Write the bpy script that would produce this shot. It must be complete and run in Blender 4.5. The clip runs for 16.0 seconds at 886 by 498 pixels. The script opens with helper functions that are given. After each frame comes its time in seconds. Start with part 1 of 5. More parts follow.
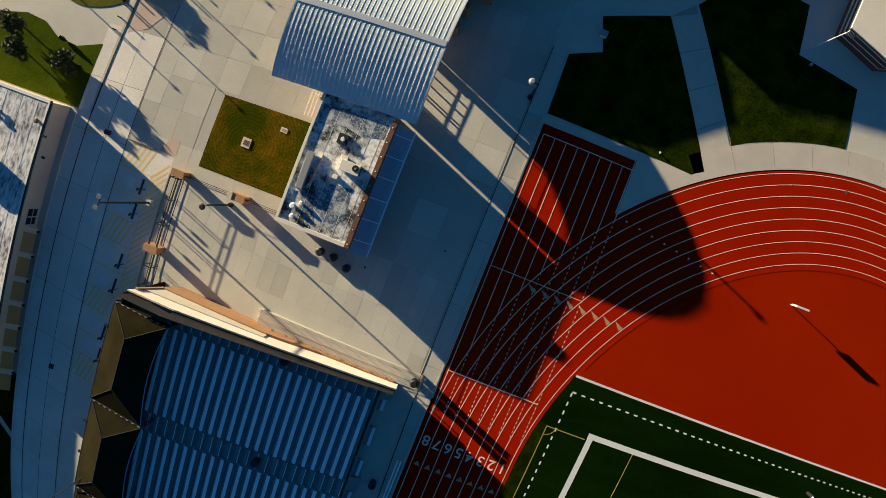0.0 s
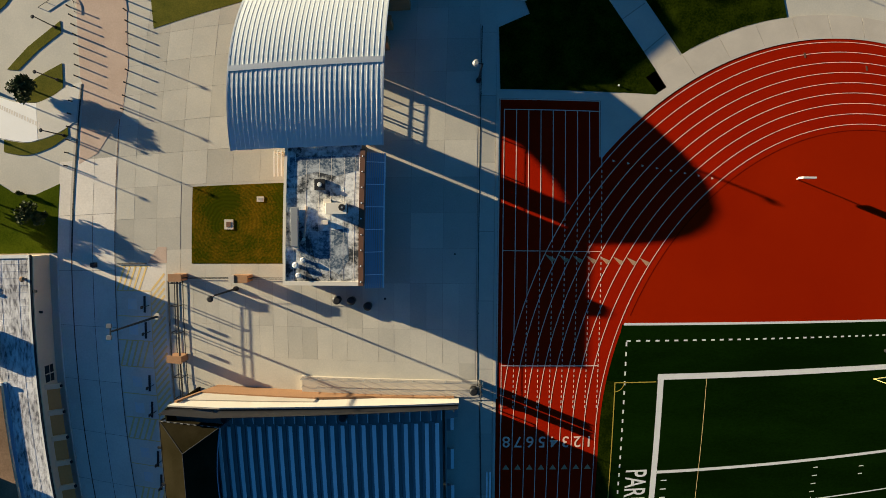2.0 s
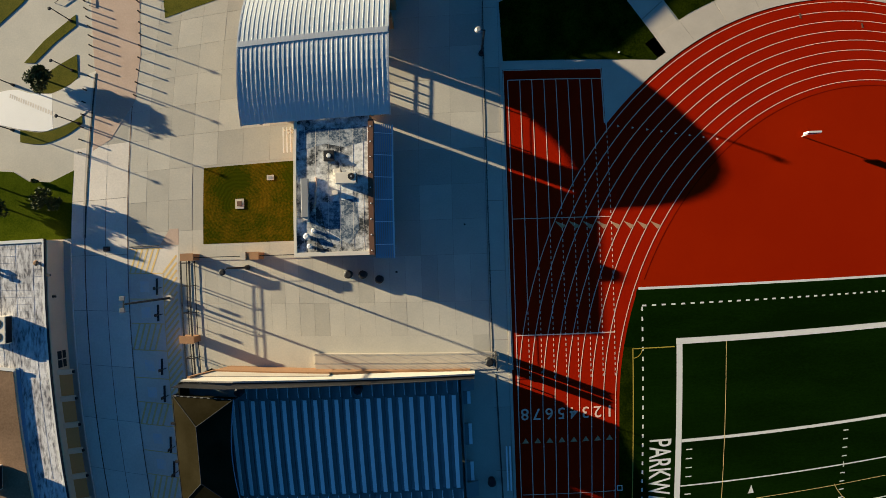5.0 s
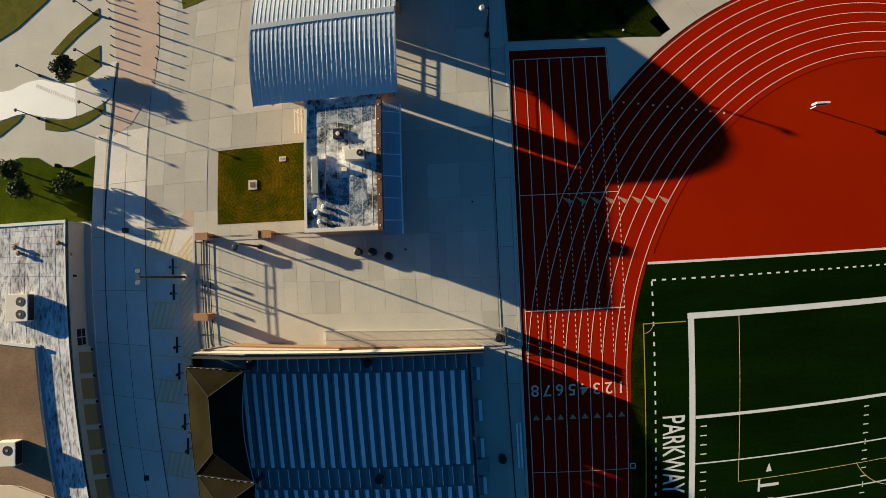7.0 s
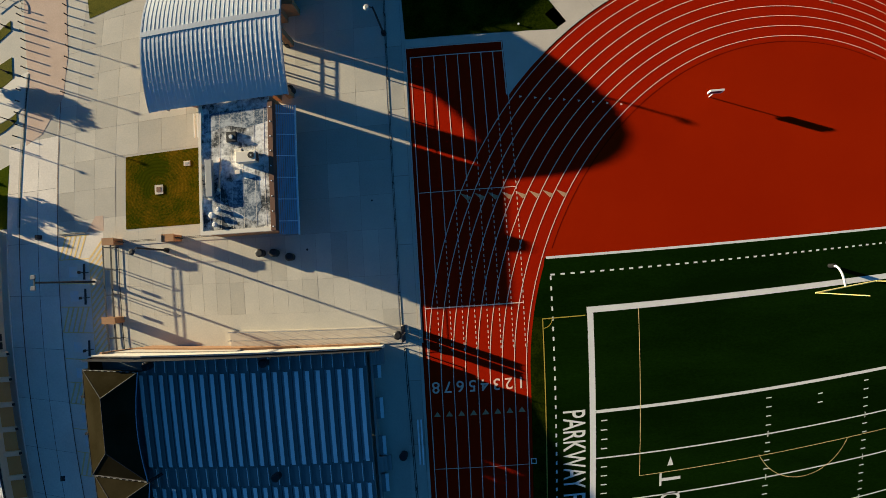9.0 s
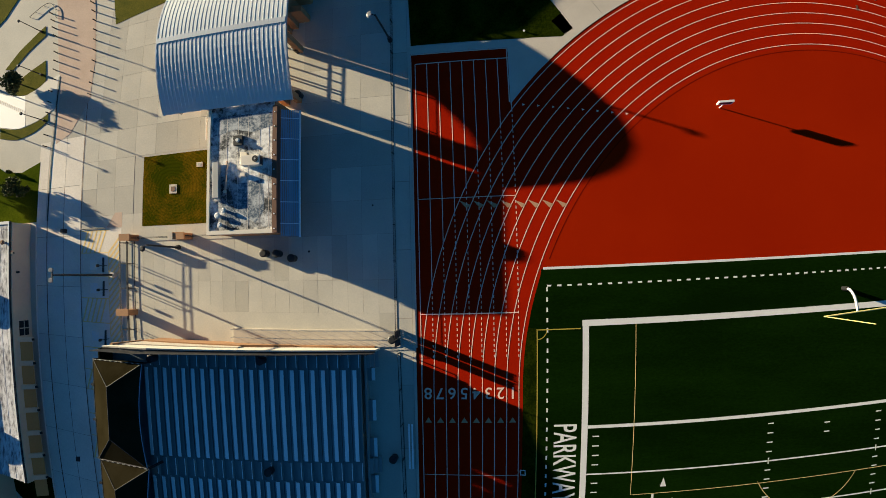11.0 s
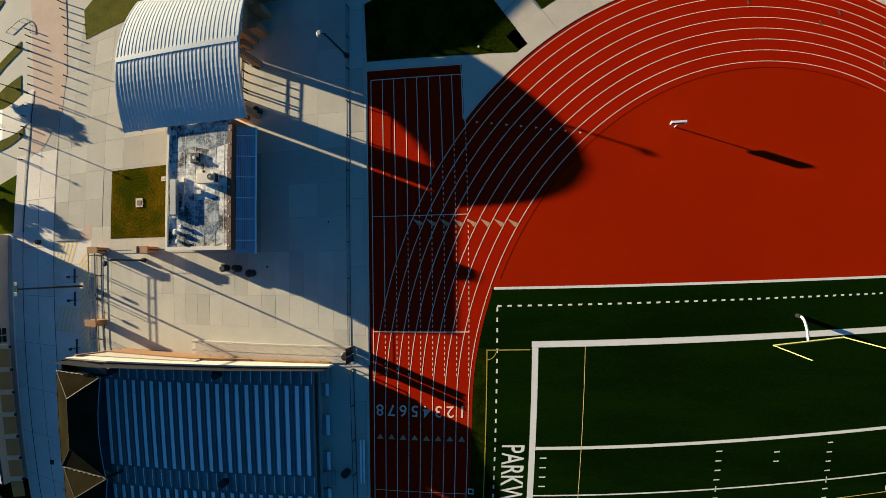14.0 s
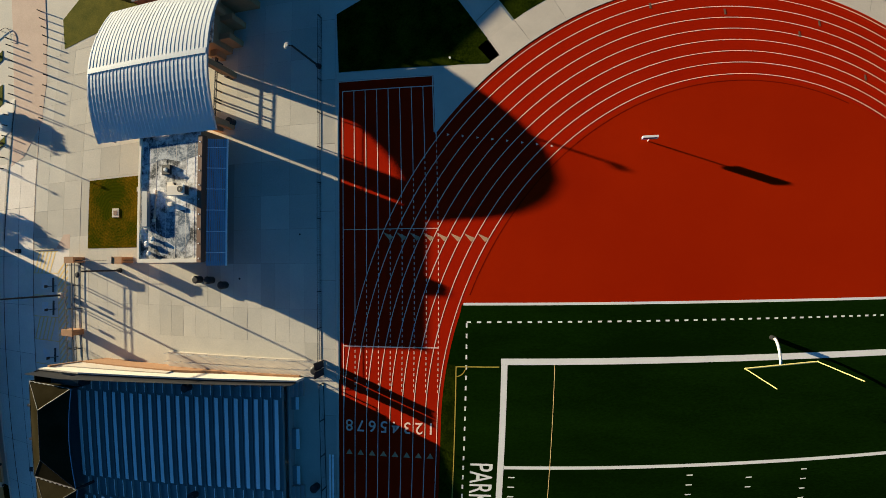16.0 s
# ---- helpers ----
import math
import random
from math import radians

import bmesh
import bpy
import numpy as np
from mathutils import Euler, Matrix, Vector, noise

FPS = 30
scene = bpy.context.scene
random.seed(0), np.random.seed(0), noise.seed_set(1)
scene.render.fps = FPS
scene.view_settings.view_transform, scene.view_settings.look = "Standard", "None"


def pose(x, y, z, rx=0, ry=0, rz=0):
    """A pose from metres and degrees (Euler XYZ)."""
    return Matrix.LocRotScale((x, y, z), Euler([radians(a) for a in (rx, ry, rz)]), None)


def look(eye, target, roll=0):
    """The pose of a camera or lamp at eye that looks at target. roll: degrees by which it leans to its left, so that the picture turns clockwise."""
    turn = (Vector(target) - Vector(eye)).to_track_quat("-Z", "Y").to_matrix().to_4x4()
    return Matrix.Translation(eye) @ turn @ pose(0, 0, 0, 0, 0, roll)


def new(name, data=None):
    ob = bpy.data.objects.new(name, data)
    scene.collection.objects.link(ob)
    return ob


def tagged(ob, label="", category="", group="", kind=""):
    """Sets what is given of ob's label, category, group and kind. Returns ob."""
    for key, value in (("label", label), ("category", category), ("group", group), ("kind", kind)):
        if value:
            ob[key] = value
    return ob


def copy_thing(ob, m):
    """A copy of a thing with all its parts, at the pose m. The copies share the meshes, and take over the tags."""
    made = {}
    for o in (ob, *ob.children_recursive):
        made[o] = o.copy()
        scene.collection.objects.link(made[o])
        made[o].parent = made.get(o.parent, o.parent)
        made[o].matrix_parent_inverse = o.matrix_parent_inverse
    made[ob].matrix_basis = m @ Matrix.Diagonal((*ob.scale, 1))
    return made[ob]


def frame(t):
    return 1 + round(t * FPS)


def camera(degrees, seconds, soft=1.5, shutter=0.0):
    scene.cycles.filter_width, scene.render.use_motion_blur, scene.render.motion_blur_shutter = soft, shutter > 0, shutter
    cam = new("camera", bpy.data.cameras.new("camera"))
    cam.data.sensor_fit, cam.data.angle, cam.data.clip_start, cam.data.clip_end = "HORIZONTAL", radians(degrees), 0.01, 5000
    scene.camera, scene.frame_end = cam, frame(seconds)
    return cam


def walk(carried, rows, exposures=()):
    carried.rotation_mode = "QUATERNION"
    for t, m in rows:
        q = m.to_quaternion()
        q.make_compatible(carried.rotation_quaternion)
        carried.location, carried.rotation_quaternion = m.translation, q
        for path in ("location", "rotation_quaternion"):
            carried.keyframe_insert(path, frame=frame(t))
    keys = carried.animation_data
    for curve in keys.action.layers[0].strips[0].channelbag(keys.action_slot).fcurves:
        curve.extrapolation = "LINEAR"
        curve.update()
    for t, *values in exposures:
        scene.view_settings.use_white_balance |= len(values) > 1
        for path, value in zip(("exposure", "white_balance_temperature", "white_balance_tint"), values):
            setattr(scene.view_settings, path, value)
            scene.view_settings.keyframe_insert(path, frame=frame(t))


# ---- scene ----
# ---- camera ----
cam = camera(78.0, 16.0, soft=0.45)
ROWS = [
    (0.0, -4.57, 14.75, 55.44, -4.70, 2.23, 21.45),
    (0.5, -4.77, 13.73, 55.38, -3.95, 1.90, 18.94),
    (1.0, -4.86, 14.26, 55.24, -3.86, 0.36, 2.41),
    (1.5, -4.94, 13.41, 55.22, -3.22, 0.21, 0.86),
    (2.0, -5.59, 12.79, 55.20, -2.79, 0.26, 0.41),
    (2.5, -5.73, 12.25, 55.20, -2.47, 0.41, 0.03),
    (3.0, -5.45, 11.54, 55.14, -2.04, 0.49, -0.45),
    (3.5, -5.66, 10.46, 55.15, -1.46, 0.54, -0.87),
    (4.0, -6.00, 9.21, 55.21, -0.75, 0.60, -1.10),
    (4.5, -6.05, 7.60, 55.26, 0.23, 0.72, -1.49),
    (7.0, -5.13, 1.79, 55.70, 3.06, 2.89, -2.26),
    (7.5, -3.15, 1.16, 55.73, 3.35, 3.73, -2.57),
    (8.0, -0.49, 1.40, 55.78, 2.91, 4.48, -3.03),
    (8.5, 2.61, 1.48, 55.65, 2.68, 5.47, -3.54),
    (9.0, 6.80, 1.26, 55.10, 2.69, 4.77, -3.54),
    (9.2, 6.86, 0.99, 55.15, 3.09, 6.69, -3.82),
    (11.5, 13.48, 3.05, 54.46, 1.96, 9.60, -0.98),
    (12.0, 15.24, 3.95, 54.15, 1.31, 10.18, -0.97),
    (12.5, 16.56, 4.00, 53.87, 1.52, 10.59, -0.89),
    (13.0, 17.38, 4.69, 53.72, 1.09, 11.14, -0.92),
    (13.5, 18.14, 4.82, 53.54, 1.26, 11.50, -0.87),
    (14.0, 18.76, 5.10, 53.42, 1.34, 11.86, -0.80),
    (14.5, 19.90, 5.51, 53.16, 1.29, 12.26, -0.77),
    (15.0, 21.03, 6.02, 52.81, 1.24, 12.62, 0.08),
    (15.5, 22.08, 6.44, 52.25, 1.10, 13.02, -0.34),
    (16.0, 22.83, 6.90, 51.73, 1.00, 13.31, -0.40),
]
walk(cam, [(t, pose(x, y, z, a, b, c)) for t, x, y, z, a, b, c in ROWS], exposures=[(0.0, 1.27), (9.0, 1.30), (12.0, 1.40), (16.0, 1.40)])

# ---- light: low evening sun from the west-north-west under a clear sky ----
SUN_AZ, SUN_EL = radians(158.4), radians(9.9)      # direction towards the sun, from +x anticlockwise
sun_way = Vector((math.cos(SUN_AZ) * math.cos(SUN_EL), math.sin(SUN_AZ) * math.cos(SUN_EL), math.sin(SUN_EL)))
world = bpy.data.worlds.new("world")
scene.world = world
world.use_nodes = True
sky = world.node_tree.nodes.new("ShaderNodeTexSky")
sky.sky_type, sky.sun_disc = "NISHITA", False
sky.ozone_density, sky.air_density, sky.dust_density = 5.2, 0.8, 0.6
sky.sun_elevation, sky.sun_rotation = SUN_EL, math.pi / 2 - SUN_AZ
back = world.node_tree.nodes["Background"]
back.inputs["Strength"].default_value = 0.043
tone = world.node_tree.nodes.new("ShaderNodeHueSaturation")
tone.inputs["Hue"].default_value, tone.inputs["Saturation"].default_value = 0.493, 1.10
world.node_tree.links.new(sky.outputs[0], tone.inputs["Color"])
world.node_tree.links.new(tone.outputs[0], back.inputs["Color"])
sun = new("sun", bpy.data.lights.new("sun", "SUN"))
sun.data.energy, sun.data.angle, sun.data.color = 5.15, radians(0.55), (1.0, 0.86, 0.57)
sun.matrix_world = look(sun_way * 100, (0, 0, 0))

# ---- plan ----
OX, OY = -0.01, 7.82          # the middle of the plan


def shrink(x, y):
    """Scale at (x, y), drawn in towards the rim to fit the camera's view."""
    q = min(((x - OX) ** 2 + (y - OY) ** 2) / 1000.0, 5.0)
    return 1.1597 / (1 + 0.1304 * q - 0.01485 * q * q + 0.00142 * q ** 3)


def low(x, y):
    """The same for heights, lowered towards the rim to fit the camera's view."""
    q = min(((x - OX) ** 2 + (y - OY) ** 2) / 1000.0, 3.0)
    return 0.9555 - 0.2225 * q + 0.0365 * q * q


# Bends the plan so that straight lines bow as the lens shows them.
def plan(x, y):
    s = shrink(x, y)
    return 0.92 * OX + (x - OX) * s, 0.92 * OY + (y - OY) * s


# ---- mesh tools ----
def dense(pts, step=1.5, closed=True):
    out, n = [], len(pts)
    for i in range(n if closed else n - 1):
        (x0, y0), (x1, y1) = pts[i], pts[(i + 1) % n]
        k = max(1, int(math.hypot(x1 - x0, y1 - y0) / step))
        out += [(x0 + (x1 - x0) * j / k, y0 + (y1 - y0) * j / k) for j in range(k)]
    return out if closed else out + [pts[-1]]


def curve(pts, n=6):
    """A smooth line through the points, from the first to the last."""
    out = []
    for i in range(len(pts) - 1):
        p = [Vector(pts[j]) for j in (max(i - 1, 0), i, i + 1, min(i + 2, len(pts) - 1))]
        for k in range(n):
            t = k / n
            v = 0.5 * (2 * p[1] + (p[2] - p[0]) * t + (2 * p[0] - 5 * p[1] + 4 * p[2] - p[3]) * t * t + (3 * p[1] - p[0] - 3 * p[2] + p[3]) * t ** 3)
            out.append((v.x, v.y))
    return out + [tuple(pts[-1])]


def poly(bm, pts, z, step=1.5):
    f = bm.faces.new([bm.verts.new((x, y, z)) for x, y in dense(pts, step)])
    if f.normal.z == 0:
        f.normal_update()
    if f.normal.z < 0:
        f.normal_flip()
    bmesh.ops.triangulate(bm, faces=[f])


def prism(bm, pts, z0, z1, step=1.5):
    q = dense(pts, step)
    area = sum(q[i - 1][0] * q[i][1] - q[i][0] * q[i - 1][1] for i in range(len(q)))
    if area < 0:
        q.reverse()
    lo = [bm.verts.new((x, y, z0)) for x, y in q]
    hi = [bm.verts.new((x, y, z1)) for x, y in q]
    for i in range(len(q)):
        bm.faces.new((lo[i - 1], lo[i], hi[i], hi[i - 1]))
    bmesh.ops.triangulate(bm, faces=[bm.faces.new(hi), bm.faces.new(lo[::-1])])


def strip(bm, pts, width, z, step=1.5, closed=False):
    q = dense(pts, step, closed)
    n, rows = len(q), []
    for i, (x, y) in enumerate(q):
        a = q[i - 1] if closed else q[max(i - 1, 0)]
        b = q[(i + 1) % n] if closed else q[min(i + 1, n - 1)]
        d = math.hypot(b[0] - a[0], b[1] - a[1]) or 1
        nx, ny = -(b[1] - a[1]) / d * width / 2, (b[0] - a[0]) / d * width / 2
        rows.append((bm.verts.new((x + nx, y + ny, z)), bm.verts.new((x - nx, y - ny, z))))
    for i in range(n if closed else n - 1):
        (a, b), (c, d) = rows[i], rows[(i + 1) % n]
        bm.faces.new((a, b, d, c))


def hexa(bm, lo, hi):
    """A solid from four corners below and four above (x, y, z), both anticlockwise from above."""
    a, b = [bm.verts.new(p) for p in lo], [bm.verts.new(p) for p in hi]
    for i in range(4):
        bm.faces.new((a[i - 1], a[i], b[i], b[i - 1]))
    bm.faces.new(b), bm.faces.new(a[::-1])


def box(bm, x0, x1, y0, y1, z0, z1):
    q = ((x0, y0), (x1, y0), (x1, y1), (x0, y1))
    hexa(bm, [(x, y, z0) for x, y in q], [(x, y, z1) for x, y in q])


def tube(bm, a, b, r, r2=None, seg=8):
    a, b = Vector(a), Vector(b)
    m = Matrix.Translation((a + b) / 2) @ (b - a).to_track_quat("Z", "Y").to_matrix().to_4x4()
    bmesh.ops.create_cone(bm, cap_ends=True, segments=seg, radius1=r, radius2=r if r2 is None else r2, depth=(b - a).length, matrix=m)


def arc(cx, cy, r, a0, a1, n=40):
    return [(cx + r * math.cos(radians(a0 + (a1 - a0) * i / n)), cy + r * math.sin(radians(a0 + (a1 - a0) * i / n))) for i in range(n + 1)]


LOW = {}           # each thing's scale for heights


def thing(name, x, y, label, category, group="", kind="", z=0.0, on=None):
    """An empty at its base, at the place (x, y) of the plan; on: the building that carries it."""
    ob = new(name)
    px, py = plan(x, y)
    LOW[ob.name] = LOW[on.name] if on else low(x, y)
    ob.location = (px, py, z * LOW[ob.name])
    ob.empty_display_size = 0.3
    return tagged(ob, label, category, group, kind)


def origin_of(ob):
    v = Vector((0, 0, 0))
    while ob:
        v, ob = v + ob.location, ob.parent
    return v


def part(name, bm, material, parent=None, label="", local=0.0, smooth=False, bevel=0.0):
    """One mesh. Its vertices are in the plan's metres, or, with local, from its parent's base times that scale."""
    if bevel:
        bmesh.ops.bevel(bm, geom=bm.edges[:], offset=bevel, segments=1, affect="EDGES")
    if not local:
        for axis in (0, 1):
            lo, hi = min(v.co[axis] for v in bm.verts), max(v.co[axis] for v in bm.verts)
            for j in range(1, int((hi - lo) / 4) + 1 if hi - lo > 7.5 else 0):
                at, way = [0, 0, 0], [0, 0, 0]
                at[axis], way[axis] = lo + (hi - lo) * j / (int((hi - lo) / 4) + 1), 1
                bmesh.ops.bisect_plane(bm, geom=bm.verts[:] + bm.edges[:] + bm.faces[:], plane_co=at, plane_no=way)
    o = origin_of(parent)
    top = parent
    while top and top.parent:
        top = top.parent
    for v in bm.verts:
        if local:
            v.co = Vector((v.co.x * local, v.co.y * local, v.co.z * (LOW[top.name] if top else local)))
        else:
            x, y = plan(v.co.x, v.co.y)
            h = LOW[top.name] if top and top.name in LOW else 1.0
            v.co = Vector((x, y, v.co.z * h)) - o
    me = bpy.data.meshes.new(name)
    bm.normal_update()
    bm.to_mesh(me)
    bm.free()
    if smooth:
        me.polygons.foreach_set("use_smooth", [True] * len(me.polygons))
    me.materials.append(material)
    ob = new(name, me)
    ob.parent = parent
    if label:
        ob["label"] = label
    return ob


def setting(name, bm, material, label, category, kind="structure", smooth=False):
    return tagged(part(name, bm, material, smooth=smooth), label, category, kind=kind)


def made(fn, *args, **kw):
    bm = bmesh.new()
    fn(bm, *args, **kw)
    return bm


def text_bm(txt, height, x, y, turn, z, spread=1.0, stretch=1.0, align="CENTER"):
    """Letters of that height, centred at (x, y), turned by so many degrees."""
    cu = bpy.data.curves.new("letters", "FONT")
    cu.body, cu.size, cu.align_x, cu.align_y, cu.space_character = txt, height / 0.70, align, "CENTER", spread
    cu.offset = 0.012 * height
    ob = bpy.data.objects.new("letters", cu)
    scene.collection.objects.link(ob)
    dg = bpy.context.evaluated_depsgraph_get()
    me = bpy.data.meshes.new_from_object(ob.evaluated_get(dg))
    bm = bmesh.new()
    bm.from_mesh(me)
    bpy.data.objects.remove(ob), bpy.data.meshes.remove(me), bpy.data.curves.remove(cu)
    bmesh.ops.transform(bm, matrix=pose(x, y, z, 0, 0, turn) @ Matrix.Diagonal((stretch, 1, 1, 1)), verts=bm.verts[:])
    return bm


# ---- materials ----
def mat(name, colour, rough=0.8, fine=0.15, coarse=0.25, fine_scale=9.0, coarse_scale=0.35, bump=0.15, metal=0.0, dark=None, stretch=(1, 1, 1), spec=0.3, jitter=0.0, cut=(0.3, 0.7)):
    """Colour that varies at two scales, with a fine relief. dark: the colour of its stains."""
    m = bpy.data.materials.new(name)
    m.use_nodes = True
    nt = m.node_tree
    b = nt.nodes["Principled BSDF"]
    b.inputs["Roughness"].default_value, b.inputs["Metallic"].default_value = rough, metal
    b.inputs["Specular IOR Level"].default_value = spec
    geo = nt.nodes.new("ShaderNodeNewGeometry")
    mp = nt.nodes.new("ShaderNodeMapping")
    mp.inputs["Scale"].default_value = stretch
    nt.links.new(geo.outputs["Position"], mp.inputs["Vector"])
    n1, n2 = nt.nodes.new("ShaderNodeTexNoise"), nt.nodes.new("ShaderNodeTexNoise")
    for n, s, d in ((n1, fine_scale, 4), (n2, coarse_scale, 6)):
        n.inputs["Scale"].default_value, n.inputs["Detail"].default_value, n.inputs["Roughness"].default_value = s, d, 0.6
        nt.links.new(mp.outputs[0], n.inputs["Vector"])
    low = dark or tuple(c * 0.55 for c in colour)
    r1, r2 = nt.nodes.new("ShaderNodeMapRange"), nt.nodes.new("ShaderNodeMapRange")
    for r, n, a in ((r1, n1, fine), (r2, n2, coarse)):
        r.inputs["From Min"].default_value, r.inputs["From Max"].default_value = cut
        r.inputs["To Min"].default_value, r.inputs["To Max"].default_value = 0.0, a
        nt.links.new(n.outputs["Fac"], r.inputs["Value"])
    add = nt.nodes.new("ShaderNodeMath")
    add.operation = "ADD"
    add.use_clamp = True
    nt.links.new(r1.outputs[0], add.inputs[0]), nt.links.new(r2.outputs[0], add.inputs[1])
    mix = nt.nodes.new("ShaderNodeMix")
    mix.data_type = "RGBA"
    mix.inputs["A"].default_value, mix.inputs["B"].default_value = (*colour, 1), (*low, 1)
    nt.links.new(add.outputs[0], mix.inputs["Factor"])
    out = mix.outputs["Result"]
    if jitter:
        info = nt.nodes.new("ShaderNodeObjectInfo")
        jr = nt.nodes.new("ShaderNodeMapRange")
        jr.inputs["To Min"].default_value, jr.inputs["To Max"].default_value = 1 - jitter, 1 + jitter
        nt.links.new(info.outputs["Random"], jr.inputs["Value"])
        hsv = nt.nodes.new("ShaderNodeHueSaturation")
        nt.links.new(jr.outputs[0], hsv.inputs["Value"]), nt.links.new(out, hsv.inputs["Color"])
        out = hsv.outputs[0]
    nt.links.new(out, b.inputs["Base Color"])
    if bump:
        bp = nt.nodes.new("ShaderNodeBump")
        bp.inputs["Strength"].default_value, bp.inputs["Distance"].default_value = bump, 0.02
        nt.links.new(n1.outputs["Fac"], bp.inputs["Height"]), nt.links.new(bp.outputs[0], b.inputs["Normal"])
    return m


CONCRETE = mat("concrete", (0.585, 0.535, 0.445), 0.85, 0.3, 0.45, 6, 0.22, 0.15, dark=(0.38, 0.36, 0.315), jitter=0.12)
JOINT = mat("joint", (0.40, 0.35, 0.295), 0.95, bump=0)
WALK = mat("pale_concrete", (0.62, 0.545, 0.45), 0.85, 0.2, 0.3, 14, 0.4, 0.1, jitter=0.04)
# Made paler than the plaza's concrete to lighten the drive where shade falls.
DRIVE = mat("drive_concrete", (0.88, 0.80, 0.70), 0.85, 0.3, 0.5, 5, 0.16, 0.1, dark=(0.55, 0.49, 0.42), jitter=0.06)
PAVER = mat("red_pavers", (0.61, 0.455, 0.355), 0.85, 0.3, 0.4, 6, 0.5, 0.2, dark=(0.42, 0.29, 0.22))
TRACK = mat("red_track", (0.37, 0.012, 0.0010), 0.9, 0.15, 0.35, 30, 0.3, 0.2, dark=(0.27, 0.005, 0.0005), spec=0.02)
DZONE = mat("red_infield", (0.355, 0.016, 0.0006), 0.85, 0.12, 0.5, 30, 0.05, 0.2, dark=(0.24, 0.0065, 0.0004), spec=0.01)
TRACKDARK = mat("seam_rubber", (0.22, 0.006, 0.0005), 0.9, 0.3, 0.6, 10, 0.4, 0.1, spec=0.02)
TURF = mat("green_turf", (0.0060, 0.0215, 0.0017), 0.95, 0.6, 0.8, 7, 0.10, 0.3, dark=(0.0022, 0.0085, 0.0006), stretch=(0.5, 2.0, 1), spec=0.0)
# Darkened so that the lawns in shade come out near black.
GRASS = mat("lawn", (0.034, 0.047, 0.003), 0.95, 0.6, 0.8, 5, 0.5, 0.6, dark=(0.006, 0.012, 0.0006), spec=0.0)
WHITE = mat("white_paint", (0.78, 0.76, 0.72), 0.7, 0.15, 0.2, 12, 0.6, 0.05)
LANE = mat("lane_paint", (0.96, 0.62, 0.48), 0.8, 0.2, 0.3, 12, 0.6, 0.05, spec=0.05)
TAN = mat("tan_paint", (0.55, 0.30, 0.16), 0.7, 0.2, 0.3, 12, 0.6, 0.05)
YELLOW = mat("yellow_paint", (0.50, 0.36, 0.05), 0.7, 0.3, 0.4, 12, 0.6, 0.05)
HATCH = mat("faded_yellow_paint", (0.97, 0.68, 0.27), 0.8, 0.3, 0.3, 12, 0.6, 0.05)
ROOFMETAL = mat("ribbed_roof_metal", (0.63, 0.66, 0.66), 0.5, 0.08, 0.2, 6, 0.3, 0.03)
MEMBRANE = mat("stained_roof_membrane", (0.84, 0.82, 0.78), 0.8, 0.4, 0.9, 2.6, 0.42, 0.1, dark=(0.035, 0.04, 0.045), cut=(0.44, 0.62))
SCHOOLROOF = mat("school_roof_membrane", (0.74, 0.72, 0.72), 0.8, 0.75, 0.6, 2.2, 0.4, 0.1, dark=(0.13, 0.125, 0.14), stretch=(1.9, 0.55, 1), cut=(0.45, 0.66))
GRAVEL = mat("brown_gravel_roof", (0.33, 0.205, 0.125), 0.95, 0.4, 0.7, 5, 0.18, 0.3, dark=(0.14, 0.08, 0.042))
BRICK = mat("orange_brick", (0.43, 0.23, 0.115), 0.85, 0.35, 0.3, 9, 0.6, 0.2)
DARKBRICK = mat("red_brick", (0.22, 0.07, 0.04), 0.85, 0.35, 0.3, 9, 0.6, 0.2)
SCHOOLCREAM = mat("school_render", (0.82, 0.64, 0.44), 0.85, 0.15, 0.3, 8, 0.4, 0.05)
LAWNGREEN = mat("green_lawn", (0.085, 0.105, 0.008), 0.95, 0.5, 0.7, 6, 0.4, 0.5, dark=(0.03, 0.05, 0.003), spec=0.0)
CREAM = mat("cream_render", (0.80, 0.72, 0.60), 0.8, 0.12, 0.25, 10, 0.4, 0.05)
PLANK = mat("worn_footboard", (0.42, 0.48, 0.51), 0.5, 0.15, 0.3, 8, 0.4, 0.02)
ALU = mat("bench_aluminium", (0.95, 0.96, 0.96), 0.5, 0.06, 0.10, 8, 0.4, 0.02, dark=(0.6, 0.62, 0.64))
DECK = mat("stand_deck", (0.20, 0.255, 0.265), 0.6, 0.2, 0.3, 8, 0.4, 0.05)
BRONZE = mat("dark_canopy_cloth", (0.027, 0.0225, 0.0125), 0.9, 0.2, 0.7, 6, 0.35, 0.05, dark=(0.010, 0.008, 0.003), spec=0.0)
AWNING = mat("blue_awning_metal", (0.26, 0.38, 0.52), 0.5, 0.1, 0.2, 6, 0.3, 0.03)
BLACK = mat("black_metal", (0.02, 0.02, 0.022), 0.5, 0.1, 0.1, bump=0)
BROWN = mat("brown_trim", (0.16, 0.075, 0.045), 0.6, 0.2, 0.2)
GREY = mat("grey_metal", (0.38, 0.38, 0.37), 0.45, 0.15, 0.2, metal=0.4)
GOAL = mat("goal_yellow", (0.64, 0.54, 0.20), 0.45, 0.05, 0.1)
BARK = mat("bark", (0.10, 0.07, 0.045), 0.95, 0.4, 0.3)
LEAF = mat("leaves", (0.07, 0.085, 0.02), 0.8, 0.4, 0.4, 4, 1.5, 0, dark=(0.02, 0.03, 0.006))
STRIPGRASS = mat("dry_olive_grass", (0.16, 0.14, 0.022), 0.95, 0.5, 0.5, 8, 0.8, 0.5, dark=(0.06, 0.07, 0.01), spec=0.03)
